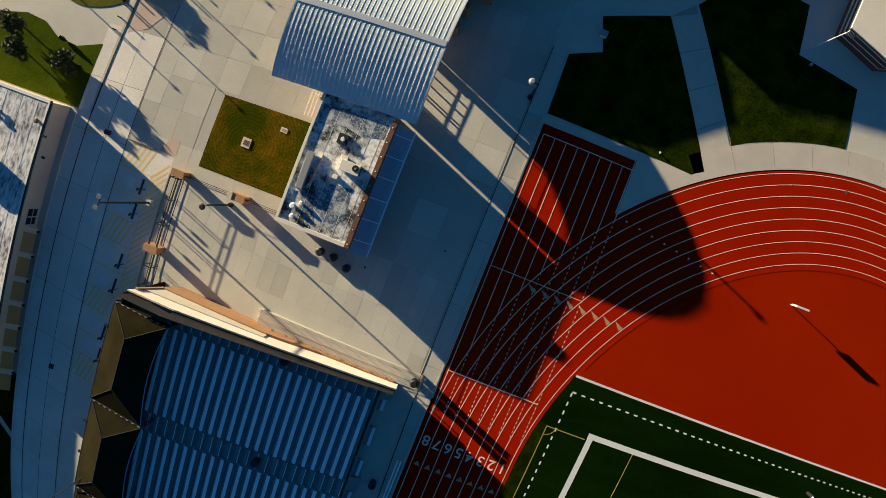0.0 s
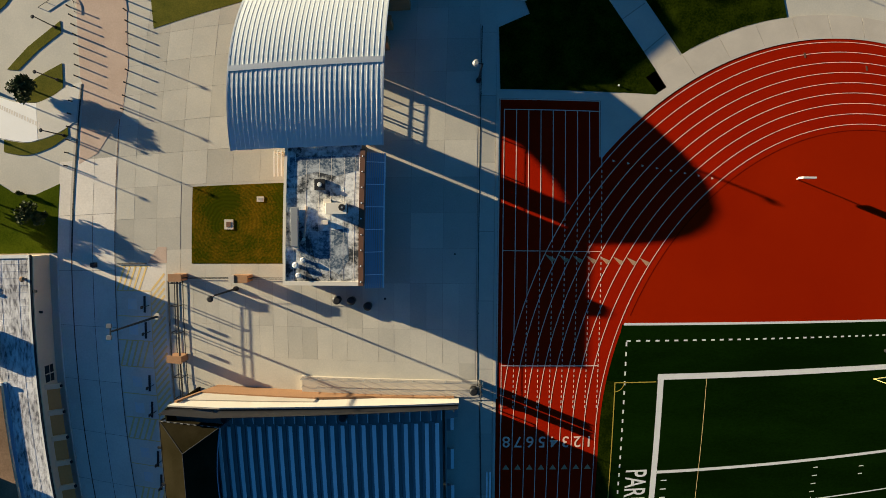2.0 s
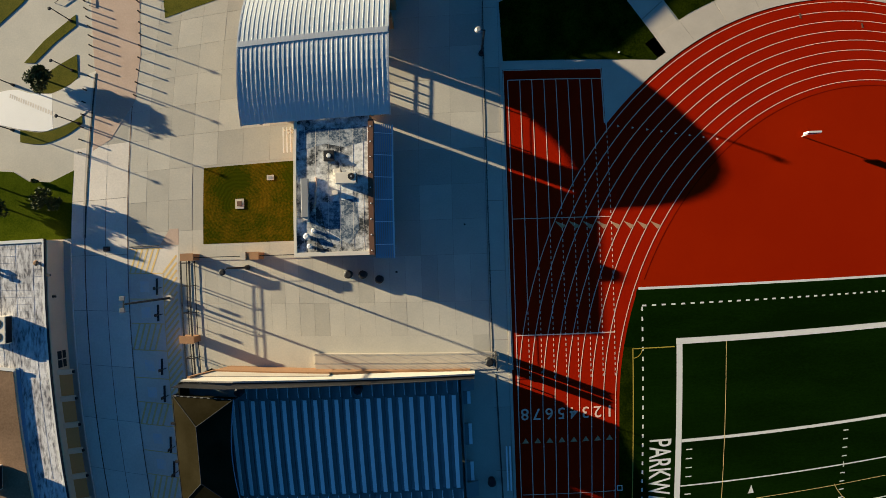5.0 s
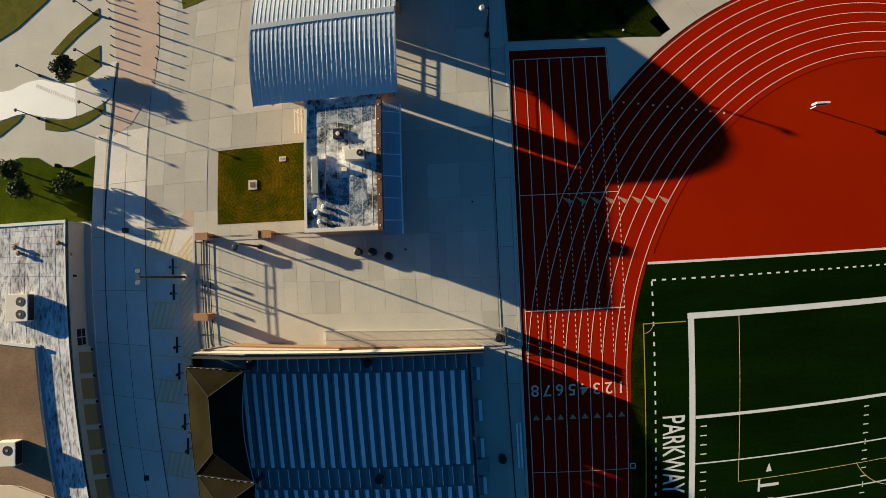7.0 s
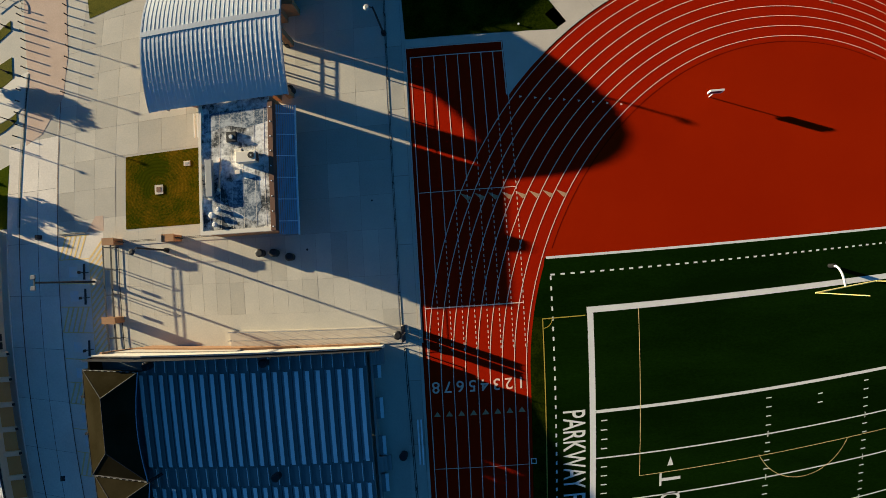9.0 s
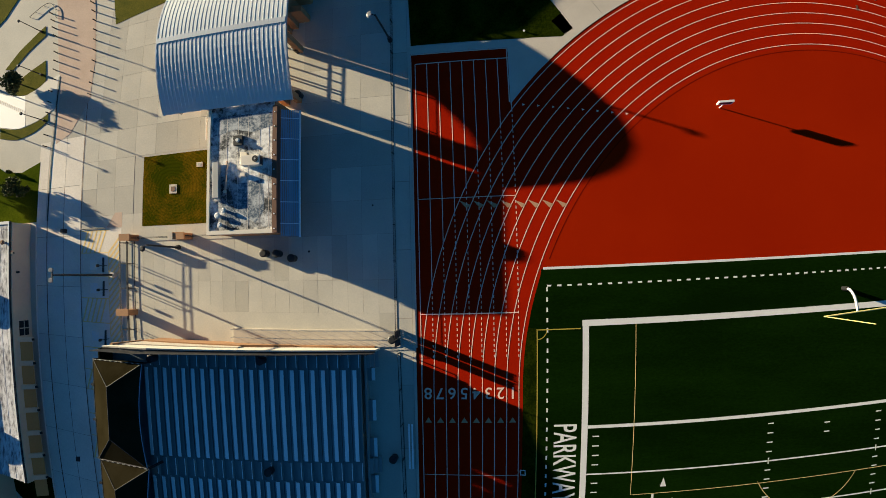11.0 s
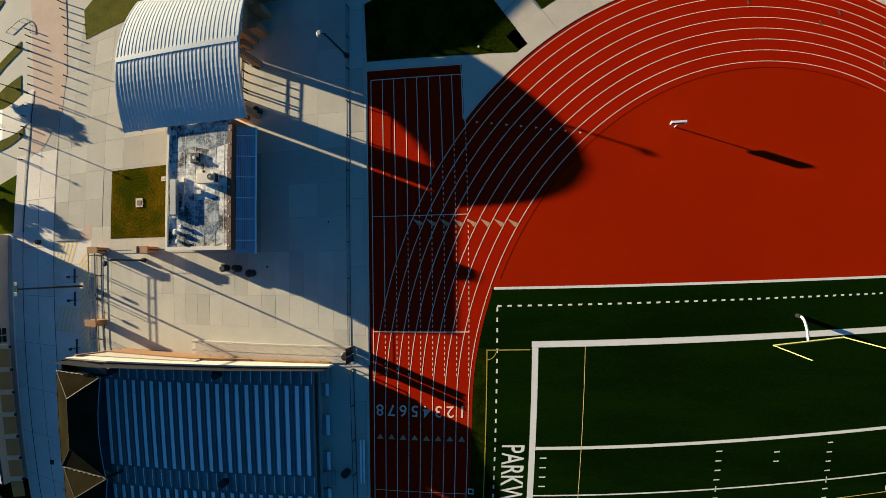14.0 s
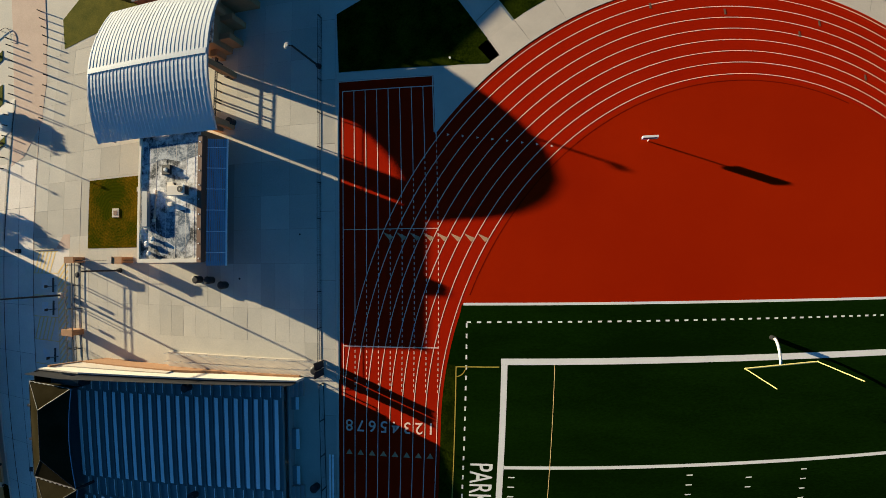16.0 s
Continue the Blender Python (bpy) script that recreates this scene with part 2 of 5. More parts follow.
MOWN = mat("mown_lawn", (0.165, 0.090, 0.006), 0.95, 0.5, 0.9, 5, 0.30, 0.5, dark=(0.040, 0.048, 0.002), spec=0.0, cut=(0.35, 0.62))
nt = MOWN.node_tree            # mowing rings about the vault
wave, mul, where = nt.nodes.new("ShaderNodeTexWave"), nt.nodes.new("ShaderNodeMix"), nt.nodes.new("ShaderNodeMapping")
wave.wave_type, wave.rings_direction, wave.inputs["Scale"].default_value, wave.inputs["Distortion"].default_value = "RINGS", "Z", 0.9, 7.0
where.inputs["Location"].default_value = (-plan(-25.6, 12.7)[0], -plan(-25.6, 12.7)[1], 0)
mul.data_type, mul.blend_type = "RGBA", "MULTIPLY"
wave.inputs["Detail"].default_value, wave.inputs["Detail Scale"].default_value = 3.0, 0.8
mul.inputs["Factor"].default_value = 0.24
bsdf = nt.nodes["Principled BSDF"]
old = bsdf.inputs["Base Color"].links[0].from_socket
nt.links.new(nt.nodes["Geometry"].outputs["Position"], where.inputs["Vector"])
nt.links.new(where.outputs[0], wave.inputs["Vector"])
nt.links.new(old, mul.inputs["A"]), nt.links.new(wave.outputs["Color"], mul.inputs["B"])
nt.links.new(mul.outputs["Result"], bsdf.inputs["Base Color"])
EARTH = mat("dry_ground", (0.22, 0.19, 0.14), 0.95, 0.3, 0.4, 3, 0.05, 0.2)
SCREEN = mat("dark_screen", (0.015, 0.015, 0.018), 0.35, 0.1, 0.1, bump=0)

# ---- ground ----
bm = bmesh.new()
n = 48
ring = [[bm.verts.new((r * math.cos(2 * math.pi * i / n), r * math.sin(2 * math.pi * i / n), -0.30)) for i in range(n)] for r in (120, 4000)]
bm.faces.new(ring[0])
for i in range(n):
    bm.faces.new((ring[0][i - 1], ring[1][i - 1], ring[1][i], ring[0][i]))
ground = tagged(part("ground", bm, EARTH, local=1.0), "dry bare ground reaching to the horizon", "ground", kind="structure")

CX, CY, R0, LANEW = 39.23, -6.6, 30.4, 1.082      # the bend's centre, its inner radius, a lane's width
ZT = 0.03
# plaza of concrete
plaza = setting("pavement", made(prism, [(-80, -45), (-0.28, -45), (-0.28, 24.3), (70, 24.3), (70, 60), (-80, 60)], -0.10, 0.0, 2.5), CONCRETE, "pale concrete plaza in large jointed slabs", "pavement")
setting("pavement_wedge", made(prism, [(8.75, 24.4), (8.75, 18.4)] + arc(CX, CY, R0 + 8 * LANEW + 0.37, 139.5, 127.5, 12) + [(16.2, 26.1), (14.6, 25.1)], -0.09, 0.046), WALK, "small concrete wedge between the chute and the bend", "pavement")
setting("chute_border", made(prism, [(-0.28, 23.82), (8.75, 23.82), (8.75, 24.5), (-0.28, 24.5)], -0.09, 0.05), WALK, "pale concrete border at the end of the straight", "kerb")
# track
outer = R0 + 8 * LANEW + 0.35
pts = [(-0.28, -45), (-0.28, 23.8), (8.72, 23.8), (8.72, 18.4)] + [q for q in arc(CX, CY, outer, 139.8, 20, 60)] + [(75, -45)]
bm = made(prism, pts, -0.09, ZT)
strip(bm, arc(CX, CY, (R0 + outer) / 2 - 0.2, 175, 15, 90), outer - R0 + 0.36, ZT - 0.005)
track = setting("track", bm, TRACK, "deep red running track with white lane lines", "track")
infield = setting("infield", made(prism, arc(CX, CY, R0 - 0.35, 160, 10, 60) + [(69, 3.8), (11.0, 3.8)], 0.0, ZT + 0.006), DZONE, "orange-red rubber infield inside the bend", "infield")
bm = made(prism, arc(CX, CY, R0 - 0.35, 161.2, 180, 14) + [(9.1, -45), (69, -45), (69, 3.75), (10.9, 3.75)], 0.0, ZT + 0.006)
turf = setting("turf", bm, TURF, "dark green artificial turf football field", "field")


Z1 = ZT + 0.012
for i in range(9):
    r = R0 + i * LANEW
    x = CX - r
    pts = [(x, -45), (x, CY)] + arc(CX, CY, r, 180, 20, 90)
    part("lane_line", made(strip, pts, 0.068, Z1), LANE, track)
# chute: the straight lane lines run on to the top of the strip
for i in range(9):
    x = CX - R0 - i * LANEW
    y_in = CY + math.sqrt(max((R0 + 8 * LANEW) ** 2 - (CX - x) ** 2, 0))
    if i < 8:
        yy = -3.9
        bm = bmesh.new()
        while yy < min(y_in, 19):
            strip(bm, [(x, yy), (x, yy + 0.24)], 0.07, Z1 + 0.003)
            yy += 0.48
        part("dashed_line", bm, LANE, track)
    if y_in < 22.8:
        part("lane_line", made(strip, [(x, y_in if i < 8 else CY), (x, 22.8)], 0.068, Z1 + 0.003), LANE, track)
for y, w in ((22.8, 0.08), (10.22, 0.06), (0.03, 0.09), (-15.0, 0.05)):
    part("cross_line", made(strip, [(CX - R0 - 8 * LANEW, y), (CX - R0, y)], w, Z1 + 0.006), LANE, track)
for i in range(8):
    xc = CX - R0 - (i + 0.5) * LANEW
    part("lane_number", text_bm(str(i + 1), 1.05, xc, -7.1, 180, Z1), LANE, track)
    bm = bmesh.new()
    bm.faces.new([bm.verts.new((xc + a, b, Z1)) for a, b in ((-0.32, -9.9), (0.32, -9.9), (0.0, -9.4))])
    part("arrow_mark", bm, TAN, track)
    x0, y0 = 4.25 + (12.75 - 4.25) * (7 - i) / 7, 9.75 - 0.25 * (7 - i) / 7
    bm = bmesh.new()
    bm.faces.new([bm.verts.new((x0 + a, y0 + b, Z1)) for a, b in ((-0.42, 0.22), (0.22, -0.50), (0.62, -0.22))])
    part("arrow_mark", bm, TAN, track)
    x0, y0 = 9.9 + (19.2 - 9.9) * i / 7, 18.3 - 1.2 * i / 7
    part("dot_mark", made(prism, [(x0 - 0.1, y0 - 0.1), (x0 + 0.14, y0), (x0 - 0.1, y0 + 0.12)], ZT, Z1), LANE, track)

# field lines
SX, SY = 15.05, -1.38          # the corner of the field of play
ZF = ZT + 0.014
bm = bmesh.new()
strip(bm, [(SX - 0.30, -45), (SX - 0.30, SY - 0.01)], 0.56, ZF)
strip(bm, [(SX - 0.61, SY + 0.27), (66, SY + 0.27)], 0.55, ZF)
part("border_line", bm, WHITE, turf)
for k in range(6):
    y = SY - 9.14 - 4.57 * k
    part("yard_line", made(strip, [(SX, y), (64, y)], 0.30 if k == 0 else 0.13, ZF), WHITE, turf)
for xh in (32.6, 44.4, SX + 0.75):
    for k in range(1, 24):
        y = SY - 9.14 - 0.914 * k
        if k % 5:
            part("hash_mark", made(strip, [(xh - 0.30, y), (xh + 0.30, y)], 0.11, ZF), WHITE, turf)
        elif xh > SX + 5:
            part("hash_mark", made(strip, [(xh, y - 0.3), (xh, y + 0.3)], 0.11, ZF), WHITE, turf)
for y in (-11.9, -12.8):
    part("hash_mark", made(strip, [(38.3, y), (38.9, y)], 0.11, ZF), WHITE, turf)
part("edge_line", made(strip, [(11.05, 3.78), (66, 3.78)], 0.22, ZT + 0.016), WHITE, turf)
for k in range(60):
    x = 11.35 + 0.9 * k
    part("dash", made(strip, [(x, 2.26), (x + 0.38, 2.26)], 0.15, ZF), WHITE, turf)
for k in range(26):
    y = 2.16 - 0.9 * k
    part("dash", made(strip, [(11.35, y), (11.35, y - 0.38)], 0.15, ZF), WHITE, turf)
bm = bmesh.new()
strip(bm, [(14.3, -1.57), (10.45, -1.57)], 0.09, ZF + 0.004)
strip(bm, [(10.45, -1.5), (10.45, -45)], 0.09, ZF + 0.004)
strip(bm, arc(10.45, -1.57, 0.85, 0, -90, 10), 0.07, ZF + 0.004, 0.3)
part("corner_line", bm, YELLOW, turf)
part("side_line", made(strip, [(19.25, SY), (19.25, -17.35), (60.0, -17.0)], 0.05, ZF + 0.004), HATCH, turf)
part("side_line", made(strip, arc(37.0, -14.4, 5.95, 207, 333, 30), 0.05, ZF + 0.004), HATCH, turf)
part("lettering", text_bm("PARKWAY F", 2.05, 12.9, -10.1, -90, ZF, 1.0, 0.56, "LEFT"), WHITE, turf)
part("yard_number", text_bm("1", 1.9, 22.3, -18.1, -90, ZF), WHITE, turf)
part("number_serif", made(strip, [(21.35, -18.7), (21.35, -17.4)], 0.22, ZF + 0.003), WHITE, turf)
part("yard_number", text_bm("0", 1.9, 22.3, -20.1, -90, ZF), WHITE, turf)
part("yard_number", text_bm("0", 1.9, 52.7, -16.6, 90, ZF), WHITE, turf)
for x0 in (22.3, 52.4):
    bm = bmesh.new()
    bm.faces.new([bm.verts.new(p) for p in ((x0 - 0.3, -16.7, ZF), (x0 + 0.3, -16.7, ZF), (x0, -15.8, ZF))])
    part("arrow_mark", bm, WHITE, turf)

# walk round the bend and lawns
bend_walk = setting("walk_round_bend", made(prism, arc(CX, CY, outer + 2.6, 134, 40, 60) + arc(CX, CY, outer + 0.02, 40, 139, 60), -0.09, 0.036), JOINT, "pale concrete walk curving round the bend", "pavement")
for k in range(15):
    a0 = 128.6 - 6.0 * k
    a1 = a0 - 5.94
    part("slab", made(prism, arc(CX, CY, outer + 2.62, a0, a1, 6) + arc(CX, CY, outer + 0.02, a1, a0, 6), 0.0, 0.052), WALK, bend_walk)
setting("kerb_round_bend", made(strip, arc(CX, CY, outer + 0.14, 139.6, 20, 90), 0.24, 0.062), WALK, "narrow pale kerb round the bend", "kerb")
cross_walk = setting("cross_walk", made(prism, [(7.1, 38.3), (8.95, 40.6), (16.4, 28.7), (15.4, 26.6), (14.8, 25.5)], -0.05, 0.030), JOINT, "pale concrete walk between two lawns", "pavement")
for k in range(4):
    u0, u1 = k / 4 + 0.004, (k + 1) / 4 - 0.004
    e = [(7.1 + 7.7 * u, 38.3 - 12.8 * u) for u in (u0, u1)] + [(9.47 + 7.55 * u, 39.8 - 12.0 * u) for u in (u1, u0)]
    part("slab", made(prism, e, 0.0, 0.044), WALK, cross_walk)


def lawn(name, pts, label, z=0.041, material=None):
    return setting(name, made(prism, pts, -0.05, z), material or GRASS, label, "grass")


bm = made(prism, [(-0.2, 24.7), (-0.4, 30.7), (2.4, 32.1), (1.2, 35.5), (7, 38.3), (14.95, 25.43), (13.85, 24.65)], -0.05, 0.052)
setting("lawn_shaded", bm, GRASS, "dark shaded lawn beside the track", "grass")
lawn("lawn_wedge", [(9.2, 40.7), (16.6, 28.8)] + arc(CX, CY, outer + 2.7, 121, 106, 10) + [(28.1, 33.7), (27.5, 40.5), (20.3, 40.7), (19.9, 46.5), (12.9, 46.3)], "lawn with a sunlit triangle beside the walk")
lawn("lawn_square", [(-29.8, 16.45), (-19.0, 16.45), (-19.0, 9.0), (-29.8, 9.0)], "square mown lawn with a small utility box", material=MOWN)
lawn("lawn_corner", [(-71, 10.2), (-48, 10.2), (-47.7, 17.7), (-51.6, 16.7), (-55.5, 17.1), (-58.6, 18.5), (-62.6, 19), (-70.5, 18.4)], "bright green lawn beside the school", material=LAWNGREEN)
lawn("lawn_south", [(-78, -22.5), (-47.9, -22.5), (-47.9, -45), (-78, -45)], "dark lawn south of the school", 0.05)
setting("south_path", made(strip, [(-70, -21.5), (-47.9, -31.6)], 0.9, 0.058), WALK, "narrow concrete path across the lawn", "pavement")
lawn("lawn_north", [(-37.3, 37.8), (-36.2, 33.5), (-24.3, 35.3), (-21.3, 39.3), (-28.8, 44.9)], "olive green lawn beyond the plaza", material=STRIPGRASS)

lawn("lawn_outer", arc(CX, CY, outer + 3.3, 74, 45, 20) + arc(CX, CY, outer + 14, 45, 74, 20), "lawn beyond the walk round the bend")

# ---- pavement slabs, kerbs, drive ----
def slab_run(parent, xs, ys, z0, z1, material, skip=(), gap=0.024):
    for x0, x1 in zip(xs, xs[1:]):
        for y0, y1 in zip(ys, ys[1:]):
            xc, yc = (x0 + x1) / 2, (y0 + y1) / 2
            if any(a < xc < b and c < yc < d for a, b, c, d in skip):
                continue
            dz = random.uniform(-0.004, 0.004)
            part("slab", made(box, x0 + gap / 2, x1 - gap / 2, y0 + gap / 2, y1 - gap / 2, z0, z1 + dz), material, parent)


XS = [-2.15 - 2.9 * k for k in range(16)]
YS = [-3.0, 0.2, 3.2, 7.3, 10.4, 13.5, 16.7, 20.0, 23.2, 26.4, 29.6, 32.8, 36.0]
setting("joint_bed", made(prism, [(-32.9, -3.0), (-2.15, -3.0), (-2.15, 36.0), (-45.0, 36.0), (-45.0, 9.0), (-32.9, 9.0)], -0.08, 0.014), JOINT, "dark joints between the slabs", "joint")
lawn_box = (-30.0, -19.0, 8.9, 16.5)
XSF = [-2.15 - 1.45 * k for k in range(23)]
slab_run(plaza, XSF[::-1], YS[:4], 0.004, 0.022, CONCRETE, skip=((-33, -3, -3.2, -1.2), (-46, -33.5, -3.2, 8.5)), gap=0.020)
slab_run(plaza, XS[::-1], YS[3:], 0.004, 0.022, CONCRETE, skip=((-18.8, -12.2, 7.2, 31.5), lawn_box, (-46, -38.7, 26, 36), (-33, -3, -3.2, -1.2), (-46, -33.5, -3.2, 8.5)))
# plain concrete where slabs are left out
for x0, x1, y0, y1 in ((-31.05, -12.2, 7.3, 16.7), (-45.55, -39.75, 26.4, 36.0), (-32.8, -2.15, -3.0, 0.2), (-19.5, -10.7, 16.7, 32.8)):
    part("slab", made(box, x0, x1, y0, y1, 0.0, 0.015), CONCRETE, plaza)

# gutter strip and kerb along the track
gutter = setting("gutter", made(box, -2.1, -0.55, -45, 31.0, -0.05, 0.016), JOINT, "grey concrete strip between plaza and track", "pavement")
yy = -43.0
while yy < 31:
    part("slab", made(box, -2.03, -0.58, yy + 0.03, yy + 6.07, 0.0, 0.026), CONCRETE, gutter)
    yy += 6.1
setting("kerb", made(prism, [(-0.53, -45), (-0.29, -45), (-0.29, 24.5), (-0.53, 24.5)], -0.08, 0.09), WALK, "narrow pale concrete kerb beside the track", "kerb")

# drive beside the school
drive = setting("road", made(prism, [(-47.9, -45), (-39.5, -45), (-39.5, 20), (-45.6, 20), (-47.8, 9.6)], -0.05, 0.024), JOINT, "grey concrete service drive", "road")
for k in range(11):
    y0 = -44.8 + 5.9 * k
    for x0, x1 in ((-47.85, -45.78), (-45.72, -42.65), (-42.6, -39.55)):
        part("slab", made(box, x0, x1, y0, y0 + 5.85, 0.02, 0.034), DRIVE, drive)
setting("drive_gutter", made(strip, [(-45.75, -45), (-45.75, 10.2)], 0.16, 0.043), BROWN, "dark gutter line at the foot of the school", "gutter")
setting("centre_joint", made(strip, [(-42.62, -45), (-42.62, 14)], 0.06, 0.042), BROWN, "thin tarred joint along the drive", "joint")
setting("gutter_line", made(strip, [(-39.5, -45), (-39.5, 24)], 0.10, 0.042), BROWN, "rusty red gutter line along the drive", "gutter")
setting("drive_kerb", made(prism, [(-48.0, -45), (-47.85, -45), (-47.85, 10.0), (-48.0, 10.0)], -0.05, 0.13), DRIVE, "worn concrete kerb at the foot of the school", "kerb")
parking = setting("parking_bay", made(prism, [(-39.4, -45), (-32.9, -45), (-32.9, 8.9), (-39.4, 8.9)], -0.05, 0.026), DRIVE, "concrete parking bays with faded yellow hatching", "parking")
ZP = 0.034
for y0, y1 in ((6.25, 8.75), (-1.6, 1.15), (-9.5, -7.1), (-17.9, -15.1)):
    for k in range(9):
        x = -39.3 + 0.72 * k
        if x + 1.1 < -34.8:
            part("hatch_stripe", made(strip, [(x, y0), (x + 1.1, y1)], 0.23, ZP), HATCH, parking)
    part("bay_line", made(strip, [(-39.35, y0), (-34.85, y0)], 0.10, ZP), HATCH, parking)
    part("bay_line", made(strip, [(-39.35, y1), (-34.85, y1)], 0.10, ZP), HATCH, parking)
for k in range(38):
    y = 7.4 - 0.72 * k
    part("hatch_stripe", made(strip, [(-34.8, y - 1.1), (-33.1, y + 0.6)], 0.22, ZP), HATCH, parking)
part("bay_line", made(strip, [(-34.85, 6.25), (-34.85, -22)], 0.10, ZP), HATCH, parking)
for y in (3.65, -4.5, -12.4):
    part("bay_line", made(strip, [(-39.35, y), (-34.85, y)], 0.10, ZP), HATCH, parking)
BLUE = mat("faded_blue_paint", (0.52, 0.62, 0.72), 0.8, 0.5, 0.8, 5, 0.8, 0.05, dark=(0.74, 0.69, 0.62))
for y in (4.9, 2.3, -3.2, -6.0, -11.0, -13.8):
    part("bay_symbol", made(box, -37.9, -36.7, y - 0.55, y + 0.55, 0.02, ZP - 0.002), BLUE, parking)


ob = thing("drain_cover", -42.4, -18.75, "square dark drain cover set in the drive", "drain")
part("rim", made(box, -0.42, 0.42, -0.42, 0.42, 0.03, 0.045), GREY, ob, local=0.8)
part("grate", made(box, -0.34, 0.34, -0.34, 0.34, 0.045, 0.055), BLACK, ob, "black iron grate", local=0.8)


def sign_and_stop(x, y):
    ob = thing("wheel_stop", x, y, "dark rubber wheel stop at the head of a parking bay", "wheel stop", "wheel stops")
    k = shrink(x, y)
    bm = bmesh.new()
    hexa(bm, [(-0.13, -0.85, 0), (0.13, -0.85, 0), (0.13, 0.85, 0), (-0.13, 0.85, 0)], [(-0.07, -0.8, 0.16), (0.07, -0.8, 0.16), (0.07, 0.8, 0.16), (-0.07, 0.8, 0.16)])
    part("block", bm, BLACK, ob, local=k)
    ob = thing("parking_sign", x + 0.55, y - 0.1, "small parking sign on a dark steel post", "sign", "parking signs")
    part("post", made(tube, (0, 0, 0), (0, 0, 2.1), 0.045), BLACK, ob, local=k)
    part("plate", made(box, -0.02, 0.02, -0.15, 0.15, 1.55, 2.1), BLACK, ob, "plain sign plate", local=k)


for y in (4.9, 2.25, -3.25, -6.05, -11.5, -14.2):
    sign_and_stop(-35.7, y)

# ---- paved road, low wall, walks and lawns to the north-west ----
paver = setting("paver_road", made(prism, [(-44.9, 19.6), (-42.3, 20.6), (-39.2, 24.4), (-39, 29.7), (-40.2, 36.3), (-42, 42.9), (-50.1, 44.6), (-48, 38.5), (-45.8, 29.6), (-45, 26.9)], -0.05, 0.036), PAVER, "curving road of worn reddish pavers", "road")
# Sun glare put into the colour: near-white here, plainer concrete in PALE beyond it.
GLARE = mat("glare_white_concrete", (0.93, 0.90, 0.86), 0.5, 0.06, 0.12, 10, 0.3, 0.03)
PALE = mat("pale_walk_concrete", (0.72, 0.67, 0.59), 0.7, 0.15, 0.35, 8, 0.3, 0.05)
UP = curve([(-70.8, 28.6), (-64.5, 29.2), (-59.9, 28.9), (-56.3, 27.8), (-52.5, 27.2)])
LOWER = curve([(-51.7, 22.9), (-53.6, 22.8), (-57.8, 23.6), (-63.6, 24.9), (-71.1, 24.8)])
swalk = setting("curved_walk", made(prism, UP + LOWER, -0.05, 0.040), GLARE, "curving concrete walk with worn lettering, sun glare painted near-white", "pavement")
part("slab", made(prism, curve([(-52.5, 27.2), (-49.8, 27.7), (-48, 28.4), (-45.4, 28.8)]) + curve([(-45.6, 24.5), (-48, 23.5), (-50.4, 23), (-51.6, 22.9)]), -0.05, 0.038), PALE, swalk)
for k in range(19):
    x, y = -60.9 + 0.50 * k, 28.3 - 0.20 * k
    part("worn_letter", made(prism, [(x, y - 0.25), (x + 0.34, y - 0.37), (x + 0.36, y + 0.13), (x + 0.02, y + 0.25)], 0.03, 0.043), DRIVE, swalk)
lawn("grass_strip", [(-58.7, 32.2), (-55.3, 34.4), (-50.2, 36.7), (-49.8, 35.2), (-53.3, 33.6), (-56.5, 31.7)], "narrow olive grass strip between walks", 0.046, STRIPGRASS)
lawn("grass_strip_bend", curve([(-48.3, 28.5), (-49.8, 27.8), (-52.5, 27.3), (-55.9, 27.9)]) + curve([(-55.7, 28.3), (-53.6, 30), (-48.9, 31.4)]), "olive grass wedge beside the white walk", 0.046, STRIPGRASS)
lawn("grass_strip_low", curve([(-47, 23.9), (-48, 23.4), (-50.4, 22.9), (-53.6, 22.7), (-57.8, 23.5)]) + curve([(-57.6, 22), (-53.5, 21.3), (-49.6, 21.8), (-46.8, 22.9)]), "curved olive grass strip below the white walk", 0.046, STRIPGRASS)
lawn("grass_patch", curve([(-71.1, 24.6), (-67.1, 24.8), (-63.1, 24.7)]) + curve([(-64.3, 23.9), (-67.9, 23), (-71.3, 22.1)]), "olive grass patch below the white walk", 0.046, STRIPGRASS)
lawn("grass_verge", [(-74.1, 39.5), (-59.8, 46.2), (-57.5, 45.5), (-66.8, 37.5), (-74.6, 33)], "grass verge by the far car park", 0.055, STRIPGRASS)
setting("far_car_park", made(prism, [(-73.8, 58.2), (-57.5, 45.7), (-59.8, 46.4), (-74.1, 39.7)], -0.05, 0.03), DRIVE, "grey car park beyond the verge", "parking")
low_wall = thing("low_wall", -47.3, 18, "low dark kerb wall edging the paved road", "wall")
part("wall", made(prism, [(-46.1, 10.2), (-45.8, 10.2), (-45.5, 20), (-45.5, 28.5), (-45.7, 28.5), (-45.9, 20)], 0, 0.06), WALK, low_wall)
part("coping", made(prism, [(-45.8, 10.2), (-45.6, 10.2), (-45.3, 20), (-45.3, 28.5), (-45.5, 28.5), (-45.5, 20)], 0, 0.10), BLACK, low_wall)


